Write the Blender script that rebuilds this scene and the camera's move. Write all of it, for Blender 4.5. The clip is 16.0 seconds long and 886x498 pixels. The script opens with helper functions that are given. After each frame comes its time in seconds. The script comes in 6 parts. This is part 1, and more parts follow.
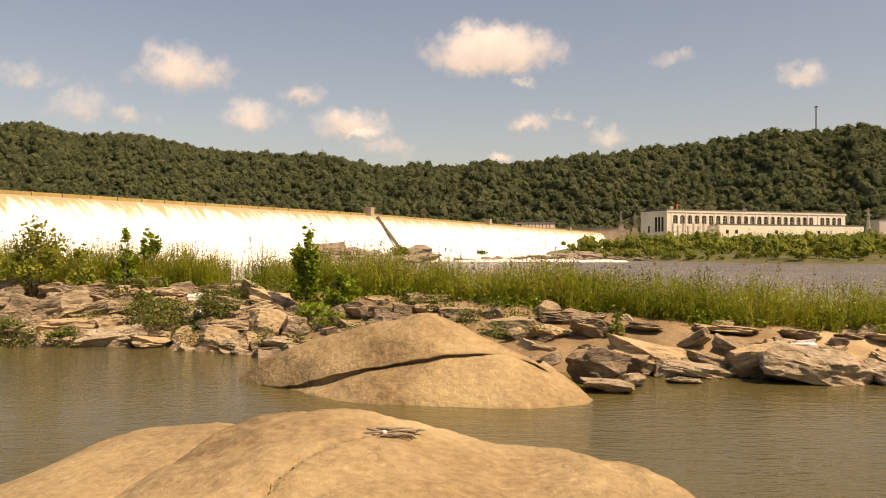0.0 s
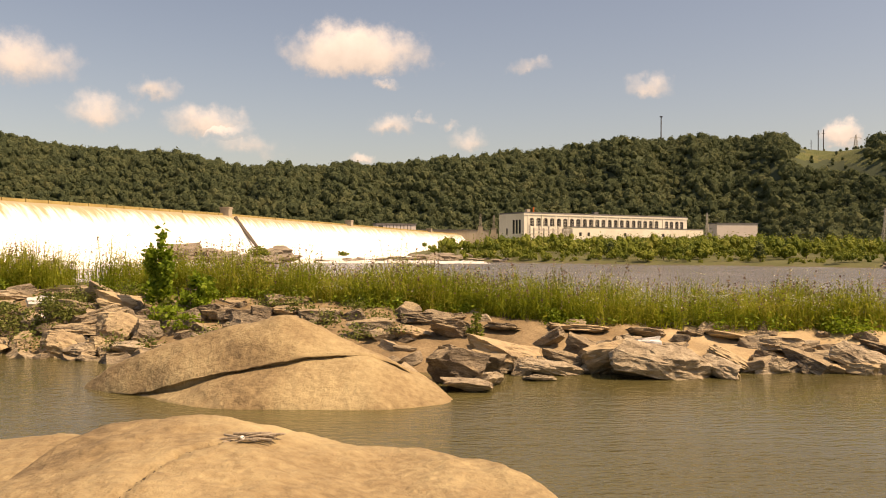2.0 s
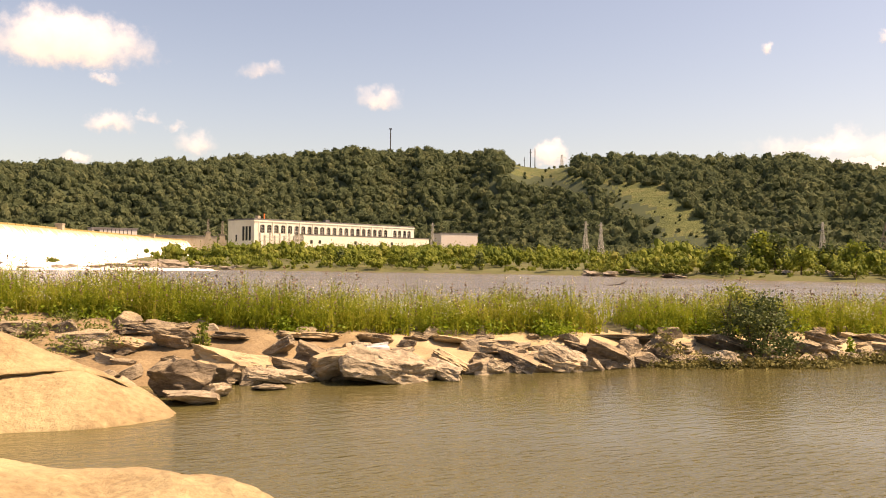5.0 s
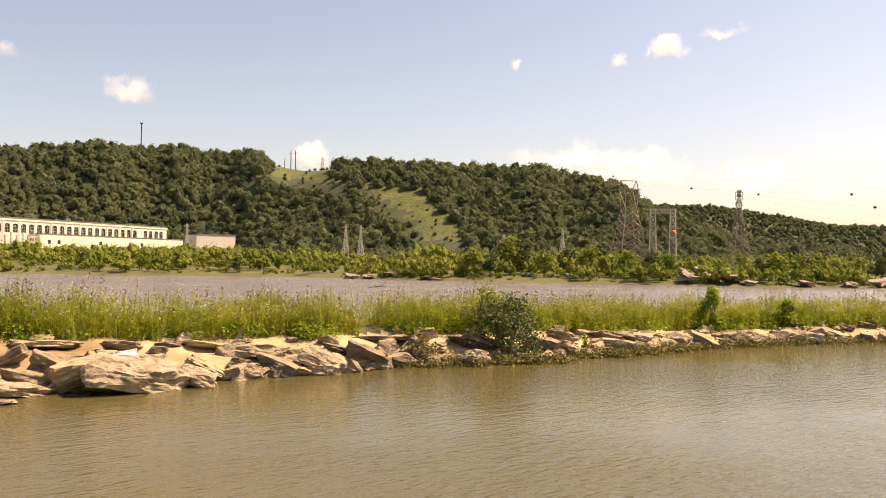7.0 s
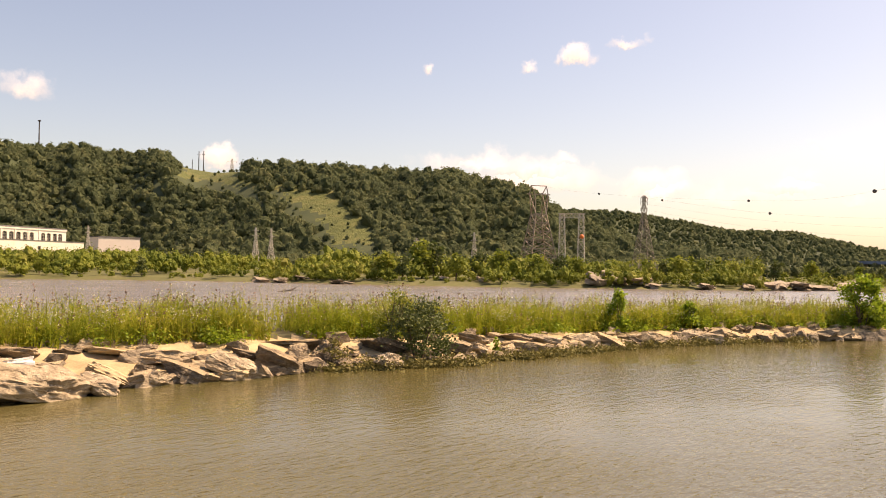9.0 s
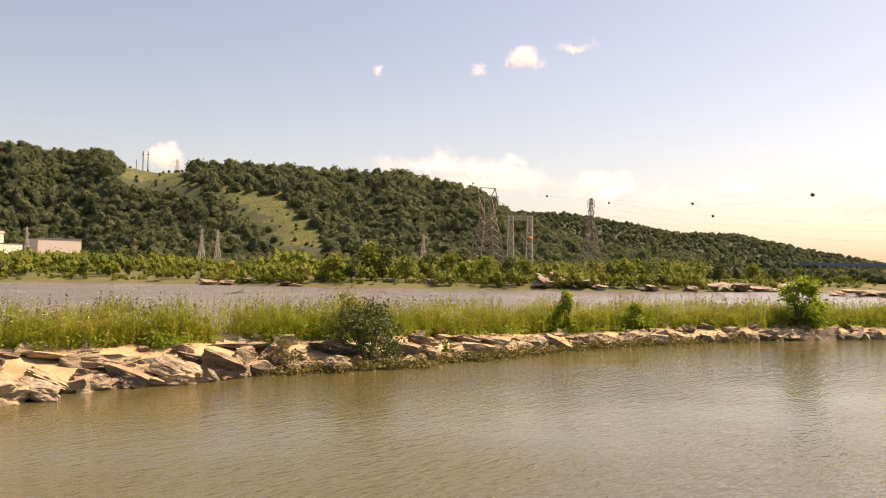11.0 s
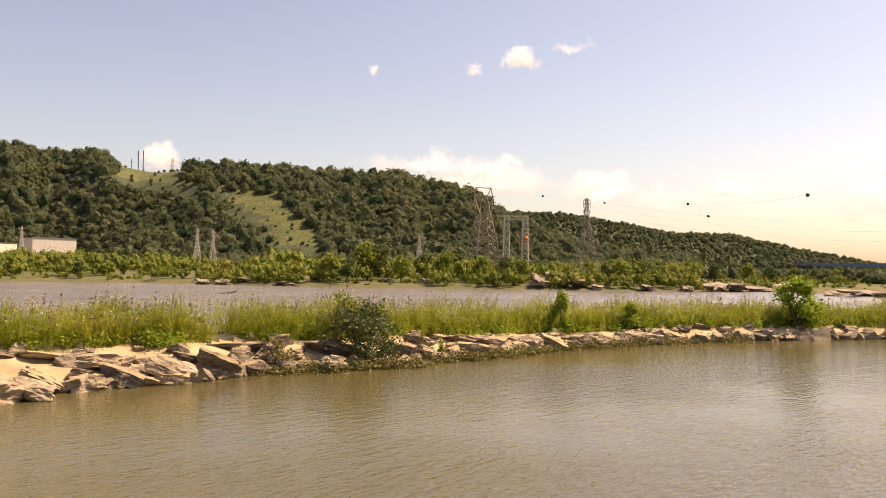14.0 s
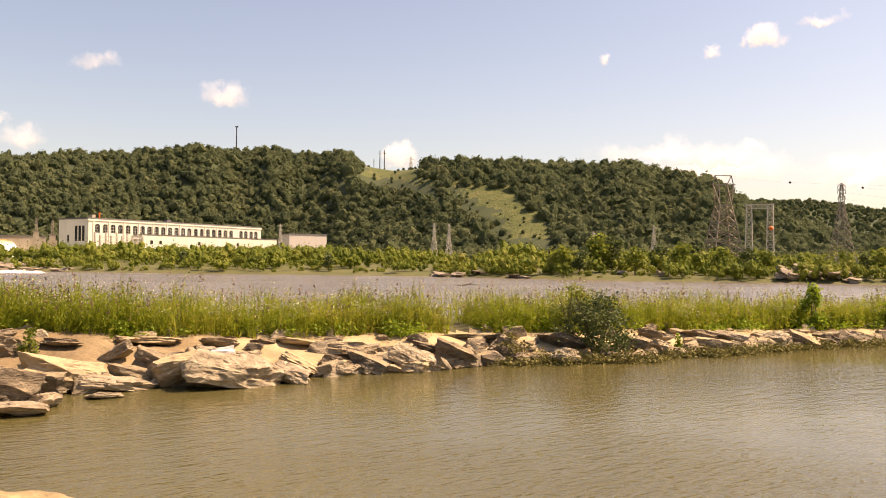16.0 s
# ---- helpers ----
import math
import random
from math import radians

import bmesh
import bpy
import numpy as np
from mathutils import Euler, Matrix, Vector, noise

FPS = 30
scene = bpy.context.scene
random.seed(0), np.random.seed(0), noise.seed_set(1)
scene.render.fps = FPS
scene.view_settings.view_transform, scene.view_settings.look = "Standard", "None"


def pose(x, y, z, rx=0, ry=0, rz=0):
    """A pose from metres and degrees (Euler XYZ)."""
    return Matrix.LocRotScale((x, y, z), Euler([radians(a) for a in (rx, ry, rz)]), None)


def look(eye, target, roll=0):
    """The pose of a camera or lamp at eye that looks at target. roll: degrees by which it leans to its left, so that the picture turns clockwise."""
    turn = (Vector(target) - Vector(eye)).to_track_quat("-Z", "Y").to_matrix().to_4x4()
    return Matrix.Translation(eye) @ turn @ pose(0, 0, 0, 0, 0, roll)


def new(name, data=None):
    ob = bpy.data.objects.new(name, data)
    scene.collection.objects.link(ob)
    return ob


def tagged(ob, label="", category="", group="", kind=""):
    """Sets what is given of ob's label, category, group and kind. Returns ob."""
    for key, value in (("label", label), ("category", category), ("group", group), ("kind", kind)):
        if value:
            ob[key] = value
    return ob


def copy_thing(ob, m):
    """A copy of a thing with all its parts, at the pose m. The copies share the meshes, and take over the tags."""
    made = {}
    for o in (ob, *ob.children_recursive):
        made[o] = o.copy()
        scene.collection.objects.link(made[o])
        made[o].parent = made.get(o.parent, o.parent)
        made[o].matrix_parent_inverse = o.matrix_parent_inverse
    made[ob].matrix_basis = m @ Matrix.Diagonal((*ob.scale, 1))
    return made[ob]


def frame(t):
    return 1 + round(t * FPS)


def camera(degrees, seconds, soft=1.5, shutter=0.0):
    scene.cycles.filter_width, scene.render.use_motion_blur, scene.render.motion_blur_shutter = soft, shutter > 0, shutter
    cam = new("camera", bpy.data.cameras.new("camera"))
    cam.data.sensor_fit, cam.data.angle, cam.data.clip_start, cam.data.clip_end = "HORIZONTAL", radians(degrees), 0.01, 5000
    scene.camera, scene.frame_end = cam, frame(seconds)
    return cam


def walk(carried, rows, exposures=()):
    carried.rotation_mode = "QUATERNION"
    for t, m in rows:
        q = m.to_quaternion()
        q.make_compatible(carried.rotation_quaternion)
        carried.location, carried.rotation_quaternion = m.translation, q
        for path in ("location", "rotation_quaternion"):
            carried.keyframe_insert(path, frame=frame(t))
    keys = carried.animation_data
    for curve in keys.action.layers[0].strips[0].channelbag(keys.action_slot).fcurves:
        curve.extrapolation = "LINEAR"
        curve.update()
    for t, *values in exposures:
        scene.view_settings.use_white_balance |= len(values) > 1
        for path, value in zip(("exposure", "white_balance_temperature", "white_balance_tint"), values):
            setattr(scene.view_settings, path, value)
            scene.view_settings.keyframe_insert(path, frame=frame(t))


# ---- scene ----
EXP0, SKY, SUN, CLOUD_RGB = 0.22, 0.112, 5.0, (7.8, 7.4, 7.1)
# ---- camera and its walk ----
cam = camera(55.1, 16.0, soft=1.0)
EYE = (0.0, 0.0, 4.5)
PATH = [(0, 0, -0.10, 0), (0.5, -0.04, -0.06, -0.08), (1, 0.57, -0.18, -0.02), (1.5, 4.90, -0.08, 0.19), (2, 9.33, 0.0, 0.17),
        (2.5, 11.41, 0.09, 0.23), (3, 17.84, 0.18, 0.43), (3.2, 20.28, 0.26, 0.58), (5.3, 28.35, 0.60, 0.60), (5.5, 29.72, 0.59, 0.65),
        (6, 38.22, 0.81, 0.66), (6.5, 41.98, 0.91, 0.74), (7, 43.40, 0.99, 0.77), (7.5, 46.06, 1.16, 0.78), (8, 47.48, 1.26, 0.76),
        (8.5, 48.39, 1.30, 0.78), (9, 49.30, 1.31, 0.76), (9.5, 50.82, 1.38, 0.73), (9.7, 51.60, 1.41, 0.74), (12, 53.08, 1.47, 0.75),
        (12.5, 53.38, 1.45, 0.80), (13, 53.21, 1.47, 0.75), (13.5, 53.13, 1.47, 0.74), (14, 53.01, 1.47, 0.75), (14.5, 50.60, 1.42, 0.63),
        (15, 44.97, 1.23, 0.58), (15.5, 42.07, 1.06, 0.56), (16, 37.46, 0.80, 0.52)]


def aim(az, el, d=100.0):
    a, e = radians(az), radians(el)
    return (EYE[0] + d * math.sin(a) * math.cos(e), EYE[1] + d * math.cos(a) * math.cos(e), EYE[2] + d * math.sin(e))


walk(cam, [(t, look(EYE, aim(a, e), r)) for t, a, e, r in PATH],
     exposures=[(0, EXP0, 9000, 22), (3.2, EXP0 + 0.18, 8900, 23), (5.5, EXP0 + 0.59, 8700, 25), (9.5, EXP0 + 0.53, 8600, 25), (12, EXP0 + 0.46, 8500, 26), (14, EXP0 + 0.46, 8500, 26), (16, EXP0 + 0.59, 8600, 25)])

# ---- world and sun ----
SUN_AZ, SUN_EL = 120.0, 54.0
world = bpy.data.worlds.new("sky")
scene.world = world
world.use_nodes = True
wt = world.node_tree
wt.nodes.clear()


def wnode(kind, **kw):
    n = wt.nodes.new(kind)
    for k, v in kw.items():
        n.inputs[k].default_value = v
    return n


def wmath(op, a, b=None, c=None):
    n = wt.nodes.new("ShaderNodeMath")
    n.operation = op
    for i, v in enumerate((a, b, c)):
        if v is None:
            continue
        if isinstance(v, (int, float)):
            n.inputs[i].default_value = v
        else:
            wt.links.new(v, n.inputs[i])
    return n.outputs[0]


sky = wt.nodes.new("ShaderNodeTexSky")
sky.sky_type = "NISHITA"
sky.sun_disc = False
sky.sun_elevation = radians(SUN_EL)
sky.sun_rotation = radians(SUN_AZ)
sky.air_density, sky.dust_density, sky.ozone_density = 1.0, 1.6, 1.2
coord = wt.nodes.new("ShaderNodeTexCoord")
warp = wnode("ShaderNodeTexNoise", Scale=42.0, Detail=5.0, Roughness=0.62)
wt.links.new(coord.outputs["Generated"], warp.inputs["Vector"])
puff = wnode("ShaderNodeTexNoise", Scale=26.0, Detail=6.0, Roughness=0.6)
wt.links.new(coord.outputs["Generated"], puff.inputs["Vector"])

# cumulus: bearing, height, half width, half height in degrees, thickness
CLOUDS = [(3.3, 12.7, 5.2, 1.9, 0.95), (-17.2, 11.0, 3.6, 1.9, 0.62), (-26.2, 10.1, 2.4, 1.2, 0.45), (-12.9, 8.3, 2.4, 1.5, 0.6), (-9.6, 10.0, 1.8, 0.9, 0.45),
          (-6.2, 7.9, 3.0, 1.2, 0.66), (-23.2, 8.5, 2.4, 1.4, 0.36), (-20.2, 8.2, 1.6, 0.7, 0.36), (-3.6, 6.6, 2.8, 1.1, 0.42), (5.6, 8.1, 1.6, 0.8, 0.58), (8.2, 8.5, 0.8, 0.5, 0.42)]
CLOUDS += [(9.8, 8.2, 0.8, 0.5, 0.4), (11.1, 7.1, 2.0, 0.8, 0.36), (4.0, 5.9, 1.0, 0.55, 0.75), (5.4, 10.8, 1.1, 0.45, 0.38), (15.3, 12.0, 1.8, 0.65, 0.34),
           (22.6, 10.4, 2.0, 0.9, 0.44), (34.4, 7.0, 1.4, 1.0, 0.95), (55.6, 5.9, 5.5, 1.3, 0.8), (56.8, 13.8, 0.5, 0.5, 0.42), (58.0, 14.0, 1.3, 0.8, 0.8)]
CLOUDS += [(55.1, 13.2, 0.55, 0.55, 0.62), (61.4, 14.8, 1.5, 0.35, 0.45), (48.1, 13.1, 0.45, 0.45, 0.55), (52.0, 7.0, 5.4, 1.0, 0.5), (63.4, 5.4, 2.6, 1.2, 0.85),
           (80.2, 4.5, 3.4, 1.5, 0.9), (71.5, 5.6, 2.2, 0.9, 0.55), (75.3, 4.2, 1.4, 0.45, 0.45), (68.5, 4.6, 5.5, 1.0, 0.5), (73.3, 7.8, 1.0, 0.35, 0.3)]
CLOUDS += [(57.5, 7.3, 0.9, 0.4, 0.5), (95.0, 9.0, 5.0, 2.0, 0.7), (125.0, 14.0, 6.0, 2.2, 0.6), (170.0, 12.0, 5.5, 2.0, 0.7), (215.0, 16.0, 6.0, 2.4, 0.6), (260.0, 11.0, 5.0, 1.8, 0.7), (300.0, 13.0, 6.0, 2.2, 0.7)]
shift = wt.nodes.new("ShaderNodeVectorMath")
shift.operation = "MULTIPLY_ADD"
wt.links.new(warp.outputs["Color"], shift.inputs[0])
shift.inputs[1].default_value = (0.034, 0.034, 0.034)
shift.inputs[2].default_value = (-0.017, -0.017, -0.017)
bent = wt.nodes.new("ShaderNodeVectorMath")
bent.operation = "ADD"
wt.links.new(coord.outputs["Generated"], bent.inputs[0])
wt.links.new(shift.outputs[0], bent.inputs[1])


def wdot(v):
    n = wt.nodes.new("ShaderNodeVectorMath")
    n.operation = "DOT_PRODUCT"
    wt.links.new(bent.outputs[0], n.inputs[0])
    n.inputs[1].default_value = v
    return n.outputs["Value"]


total = None
lift = None
for az, el, w, h, thick in CLOUDS:
    a, e = radians(az), radians(el)
    fwd = Vector((math.sin(a) * math.cos(e), math.cos(a) * math.cos(e), math.sin(e)))
    side = Vector((math.cos(a), -math.sin(a), 0))
    up = side.cross(fwd)
    u = wmath("MULTIPLY", wdot(side), 1 / radians(w))
    v = wmath("MULTIPLY", wdot(up), 1 / radians(h * 1.28))
    vv = wmath("MAXIMUM", v, wmath("MULTIPLY", v, -1.7))
    d = wmath("SQRT", wmath("ADD", wmath("MULTIPLY", u, u), wmath("MULTIPLY", vv, vv)))
    front = wmath("GREATER_THAN", wdot(fwd), 0.5)
    m = wmath("MULTIPLY", wmath("MULTIPLY", wmath("SUBTRACT", 1.15, d), front), thick)
    m = wmath("MAXIMUM", m, 0.0)
    total = m if total is None else wmath("MAXIMUM", total, m)
    # sunlit tops, greyer bases
    g = wmath("MULTIPLY", wmath("MULTIPLY", wmath("GREATER_THAN", m, 0.001), v), 1.0)
    lift = g if lift is None else wmath("ADD", lift, g)
body = wmath("ADD", total, wmath("MULTIPLY", wmath("SUBTRACT", puff.outputs["Fac"], 0.55), 0.9))
ramp = wt.nodes.new("ShaderNodeMapRange")
ramp.interpolation_type = "SMOOTHSTEP"
ramp.inputs["From Min"].default_value, ramp.inputs["From Max"].default_value = 0.03, 0.68
wt.links.new(body, ramp.inputs["Value"])
cover = wmath("MULTIPLY", ramp.outputs[0], wmath("GREATER_THAN", total, 0.001))
shade = wt.nodes.new("ShaderNodeMapRange")
shade.inputs["From Min"].default_value, shade.inputs["From Max"].default_value = -0.6, 0.6
shade.inputs["To Min"].default_value, shade.inputs["To Max"].default_value = 0.62, 1.0
wt.links.new(lift, shade.inputs["Value"])
cloud_col = wt.nodes.new("ShaderNodeVectorMath")
cloud_col.operation = "SCALE"
cloud_col.inputs[0].default_value = CLOUD_RGB
wt.links.new(shade.outputs[0], cloud_col.inputs["Scale"])
mixc = wt.nodes.new("ShaderNodeMix")
mixc.data_type = "RGBA"
wt.links.new(cover, mixc.inputs[0])
wt.links.new(sky.outputs[0], mixc.inputs[6])
wt.links.new(cloud_col.outputs[0], mixc.inputs[7])
bg = wt.nodes.new("ShaderNodeBackground")
bg.inputs["Strength"].default_value = SKY
out = wt.nodes.new("ShaderNodeOutputWorld")
wt.links.new(mixc.outputs[2], bg.inputs["Color"])
wt.links.new(bg.outputs[0], out.inputs["Surface"])

sun = bpy.data.lights.new("sun", "SUN")
sun.energy, sun.angle, sun.color = SUN, radians(0.6), (1.0, 0.88, 0.70)
new("sun", sun).matrix_world = look((0, 0, 0), [-c for c in (math.sin(radians(SUN_AZ)) * math.cos(radians(SUN_EL)), math.cos(radians(SUN_AZ)) * math.cos(radians(SUN_EL)), math.sin(radians(SUN_EL)))])

# ---- materials ----


def material(name, colours, scale=1.0, detail=6.0, rough=0.85, bump=0.0, bump_scale=None, fine=None, metal=0.0, leaf=0.0, island=0.0,
             stretch=(1, 1, 1), per_object=0.0, bump_dist=0.1, ior=1.45, spec=0.5, dust=0.0):
    """Procedural surface: broad colour noise, a finer grain over it, relief; leaf adds light passing through."""
    m = bpy.data.materials.new(name)
    m.use_nodes = True
    nt = m.node_tree
    nt.nodes.clear()
    link = nt.links.new
    outp = nt.nodes.new("ShaderNodeOutputMaterial")
    p = nt.nodes.new("ShaderNodeBsdfPrincipled")
    geo = nt.nodes.new("ShaderNodeNewGeometry")
    mp = nt.nodes.new("ShaderNodeMapping")
    mp.inputs["Scale"].default_value = stretch
    link(geo.outputs["Position"], mp.inputs["Vector"])
    n1 = nt.nodes.new("ShaderNodeTexNoise")
    n1.inputs["Scale"].default_value, n1.inputs["Detail"].default_value, n1.inputs["Roughness"].default_value = scale, detail, 0.62
    link(mp.outputs[0], n1.inputs["Vector"])
    n2 = nt.nodes.new("ShaderNodeTexNoise")
    n2.inputs["Scale"].default_value, n2.inputs["Detail"].default_value = fine or scale * 9, 4.0
    link(mp.outputs[0], n2.inputs["Vector"])

    def mth(op, a, b):
        n = nt.nodes.new("ShaderNodeMath")
        n.operation = op
        for i, v in enumerate((a, b)):
            if isinstance(v, (int, float)):
                n.inputs[i].default_value = v
            else:
                link(v, n.inputs[i])
        return n.outputs[0]
    fac = mth("ADD", mth("MULTIPLY", n1.outputs["Fac"], 0.7), mth("MULTIPLY", n2.outputs["Fac"], 0.3))
    fac = mth("ADD", mth("MULTIPLY", mth("SUBTRACT", fac, 0.5), 2.4), 0.5)
    if island:
        fac = mth("ADD", fac, mth("MULTIPLY", mth("SUBTRACT", geo.outputs["Random Per Island"], 0.5), island))
    if per_object:
        oi = nt.nodes.new("ShaderNodeObjectInfo")
        fac = mth("ADD", fac, mth("MULTIPLY", mth("SUBTRACT", oi.outputs["Random"], 0.5), per_object))
    cr = nt.nodes.new("ShaderNodeValToRGB")
    el = cr.color_ramp.elements
    while len(el) < len(colours):
        el.new(0.5)
    for i, c in enumerate(colours):
        el[i].position = i / max(1, len(colours) - 1)
        el[i].color = (*c, 1)
    link(fac, cr.inputs["Fac"])
    colour = cr.outputs[0]
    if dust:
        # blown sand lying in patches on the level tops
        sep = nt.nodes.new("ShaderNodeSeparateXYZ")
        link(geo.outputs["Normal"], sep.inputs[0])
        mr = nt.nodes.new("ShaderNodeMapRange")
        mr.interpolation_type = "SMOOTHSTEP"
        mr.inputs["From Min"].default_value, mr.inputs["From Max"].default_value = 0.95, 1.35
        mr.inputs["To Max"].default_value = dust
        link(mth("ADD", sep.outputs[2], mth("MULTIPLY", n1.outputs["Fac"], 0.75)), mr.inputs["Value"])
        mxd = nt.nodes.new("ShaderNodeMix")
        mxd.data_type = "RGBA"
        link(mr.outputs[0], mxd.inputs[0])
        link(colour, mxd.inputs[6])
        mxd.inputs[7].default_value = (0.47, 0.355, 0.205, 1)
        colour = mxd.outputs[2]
    link(colour, p.inputs["Base Color"])
    p.inputs["Roughness"].default_value = rough
    p.inputs["Metallic"].default_value = metal
    p.inputs["IOR"].default_value = ior
    p.inputs["Specular IOR Level"].default_value = spec
    if bump:
        b = nt.nodes.new("ShaderNodeBump")
        b.inputs["Strength"].default_value, b.inputs["Distance"].default_value = bump, bump_dist
        n3 = nt.nodes.new("ShaderNodeTexNoise")
        n3.inputs["Scale"].default_value, n3.inputs["Detail"].default_value, n3.inputs["Roughness"].default_value = bump_scale or scale * 4, 6.0, 0.65
        link(mp.outputs[0], n3.inputs["Vector"])
        link(n3.outputs["Fac"], b.inputs["Height"])
        link(b.outputs[0], p.inputs["Normal"])
    if leaf:
        tr = nt.nodes.new("ShaderNodeBsdfTranslucent")
        link(cr.outputs[0], tr.inputs["Color"])
        mx = nt.nodes.new("ShaderNodeMixShader")
        mx.inputs[0].default_value = leaf
        link(p.outputs[0], mx.inputs[1])
        link(tr.outputs[0], mx.inputs[2])
        link(mx.outputs[0], outp.inputs["Surface"])
    else:
        link(p.outputs[0], outp.inputs["Surface"])
    return m


def water_material(name, deep, rough, waves):
    """Murky water: a dark body colour and waves of several lengths given as (scale, stretch, strength, distance)."""
    m = bpy.data.materials.new(name)
    m.use_nodes = True
    nt = m.node_tree
    link = nt.links.new
    p = nt.nodes["Principled BSDF"]
    geo = nt.nodes.new("ShaderNodeNewGeometry")
    n0 = nt.nodes.new("ShaderNodeTexNoise")
    n0.inputs["Scale"].default_value, n0.inputs["Detail"].default_value = 0.05, 3
    link(geo.outputs["Position"], n0.inputs["Vector"])
    cr = nt.nodes.new("ShaderNodeValToRGB")
    cr.color_ramp.elements[0].position, cr.color_ramp.elements[1].position = 0.35, 0.65
    cr.color_ramp.elements[0].color = (*[c * 0.85 for c in deep], 1)
    cr.color_ramp.elements[1].color = (*[c * 1.12 for c in deep], 1)
    link(n0.outputs["Fac"], cr.inputs[0])
    link(cr.outputs[0], p.inputs["Base Color"])
    p.inputs["Roughness"].default_value, p.inputs["IOR"].default_value = rough, 1.333
    last = None
    for scale, stretch, strength, dist, turn in waves:
        mp = nt.nodes.new("ShaderNodeMapping")
        mp.inputs["Scale"].default_value = stretch
        mp.inputs["Rotation"].default_value = (0, 0, radians(turn))
        link(geo.outputs["Position"], mp.inputs["Vector"])
        n = nt.nodes.new("ShaderNodeTexNoise")
        n.inputs["Scale"].default_value, n.inputs["Detail"].default_value = scale, 3
        link(mp.outputs[0], n.inputs["Vector"])
        b = nt.nodes.new("ShaderNodeBump")
        b.inputs["Distance"].default_value = dist
        # gusts: the ripples come in patches
        g = nt.nodes.new("ShaderNodeTexNoise")
        g.inputs["Scale"].default_value, g.inputs["Detail"].default_value = 0.07, 2
        link(geo.outputs["Position"], g.inputs["Vector"])
        mr = nt.nodes.new("ShaderNodeMapRange")
        mr.inputs["From Min"].default_value, mr.inputs["From Max"].default_value = 0.38, 0.62
        mr.inputs["To Min"].default_value, mr.inputs["To Max"].default_value = strength * 0.35, strength
        link(g.outputs["Fac"], mr.inputs["Value"])
        link(mr.outputs[0], b.inputs["Strength"])
        link(n.outputs["Fac"], b.inputs["Height"])
        if last:
            link(last, b.inputs["Normal"])
        last = b.outputs[0]
    link(last, p.inputs["Normal"])
    return m


SAND = material("pale sand", [(0.29, 0.20, 0.105), (0.45, 0.335, 0.19), (0.58, 0.45, 0.27)], 0.6, fine=14, bump=0.6, bump_scale=3, bump_dist=0.10, rough=0.95)
SOIL = material("weedy soil", [(0.05, 0.045, 0.02), (0.09, 0.08, 0.03), (0.16, 0.13, 0.06)], 0.5, rough=0.95, bump=0.4)
FOREST_FLOOR = material("forest floor", [(0.03, 0.042, 0.018), (0.045, 0.06, 0.024), (0.065, 0.075, 0.03)], 0.05, rough=0.95)
MEADOW = material("dry hillside grass", [(0.052, 0.066, 0.018), (0.095, 0.108, 0.030), (0.165, 0.145, 0.055)], 0.05, fine=0.25, rough=0.95, bump=1.0, bump_scale=0.35, bump_dist=1.6)
ISLE = material("island turf", [(0.06, 0.068, 0.02), (0.10, 0.102, 0.032), (0.17, 0.145, 0.065)], 0.06, fine=0.9, rough=0.95, bump=0.5, bump_scale=1.5, bump_dist=0.3)
SILT = material("brown silt between stones", [(0.12, 0.08, 0.04), (0.25, 0.175, 0.093), (0.38, 0.28, 0.155)], 0.5, fine=9, bump=0.7, bump_scale=3, bump_dist=0.12, rough=0.95)
BED = material("river bed mud", [(0.08, 0.06, 0.03), (0.14, 0.11, 0.06)], 0.4)
BOULDER = material("tan smooth granite", [(0.115, 0.076, 0.038), (0.27, 0.19, 0.096), (0.395, 0.30, 0.158), (0.50, 0.39, 0.215)], 0.32, fine=5.5, detail=10, bump=0.9, bump_scale=2.6, bump_dist=0.14, rough=0.92)
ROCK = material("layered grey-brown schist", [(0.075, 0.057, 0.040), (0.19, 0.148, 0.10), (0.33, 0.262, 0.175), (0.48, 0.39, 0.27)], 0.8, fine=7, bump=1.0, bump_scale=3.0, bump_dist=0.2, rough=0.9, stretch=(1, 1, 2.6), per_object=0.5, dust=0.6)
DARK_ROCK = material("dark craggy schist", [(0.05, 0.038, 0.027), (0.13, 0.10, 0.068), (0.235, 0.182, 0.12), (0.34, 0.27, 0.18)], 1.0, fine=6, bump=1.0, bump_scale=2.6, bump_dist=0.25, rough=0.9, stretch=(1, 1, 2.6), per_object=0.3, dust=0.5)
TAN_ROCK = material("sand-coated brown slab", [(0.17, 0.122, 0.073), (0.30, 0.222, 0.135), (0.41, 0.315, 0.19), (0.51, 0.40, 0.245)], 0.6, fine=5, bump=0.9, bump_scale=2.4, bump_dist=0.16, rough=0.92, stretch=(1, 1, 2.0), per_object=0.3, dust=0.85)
WHITE_ROCK = material("white quartz", [(0.55, 0.52, 0.48), (0.72, 0.70, 0.66), (0.82, 0.80, 0.77)], 2.0, bump=0.6, bump_dist=0.05, rough=0.7)
PALE_ROCK = material("pale veined schist", [(0.17, 0.128, 0.082), (0.34, 0.268, 0.178), (0.49, 0.40, 0.275), (0.64, 0.555, 0.425)], 1.3, fine=5, bump=1.0, bump_scale=3.0, bump_dist=0.22, rough=0.9, stretch=(1, 1, 2.2), per_object=0.25)
FAR_ROCK = material("river ledge rock", [(0.14, 0.11, 0.08), (0.27, 0.22, 0.16), (0.40, 0.34, 0.25)], 0.35, fine=2.5, bump=0.9, bump_scale=1.0, bump_dist=0.5, stretch=(1, 1, 3))
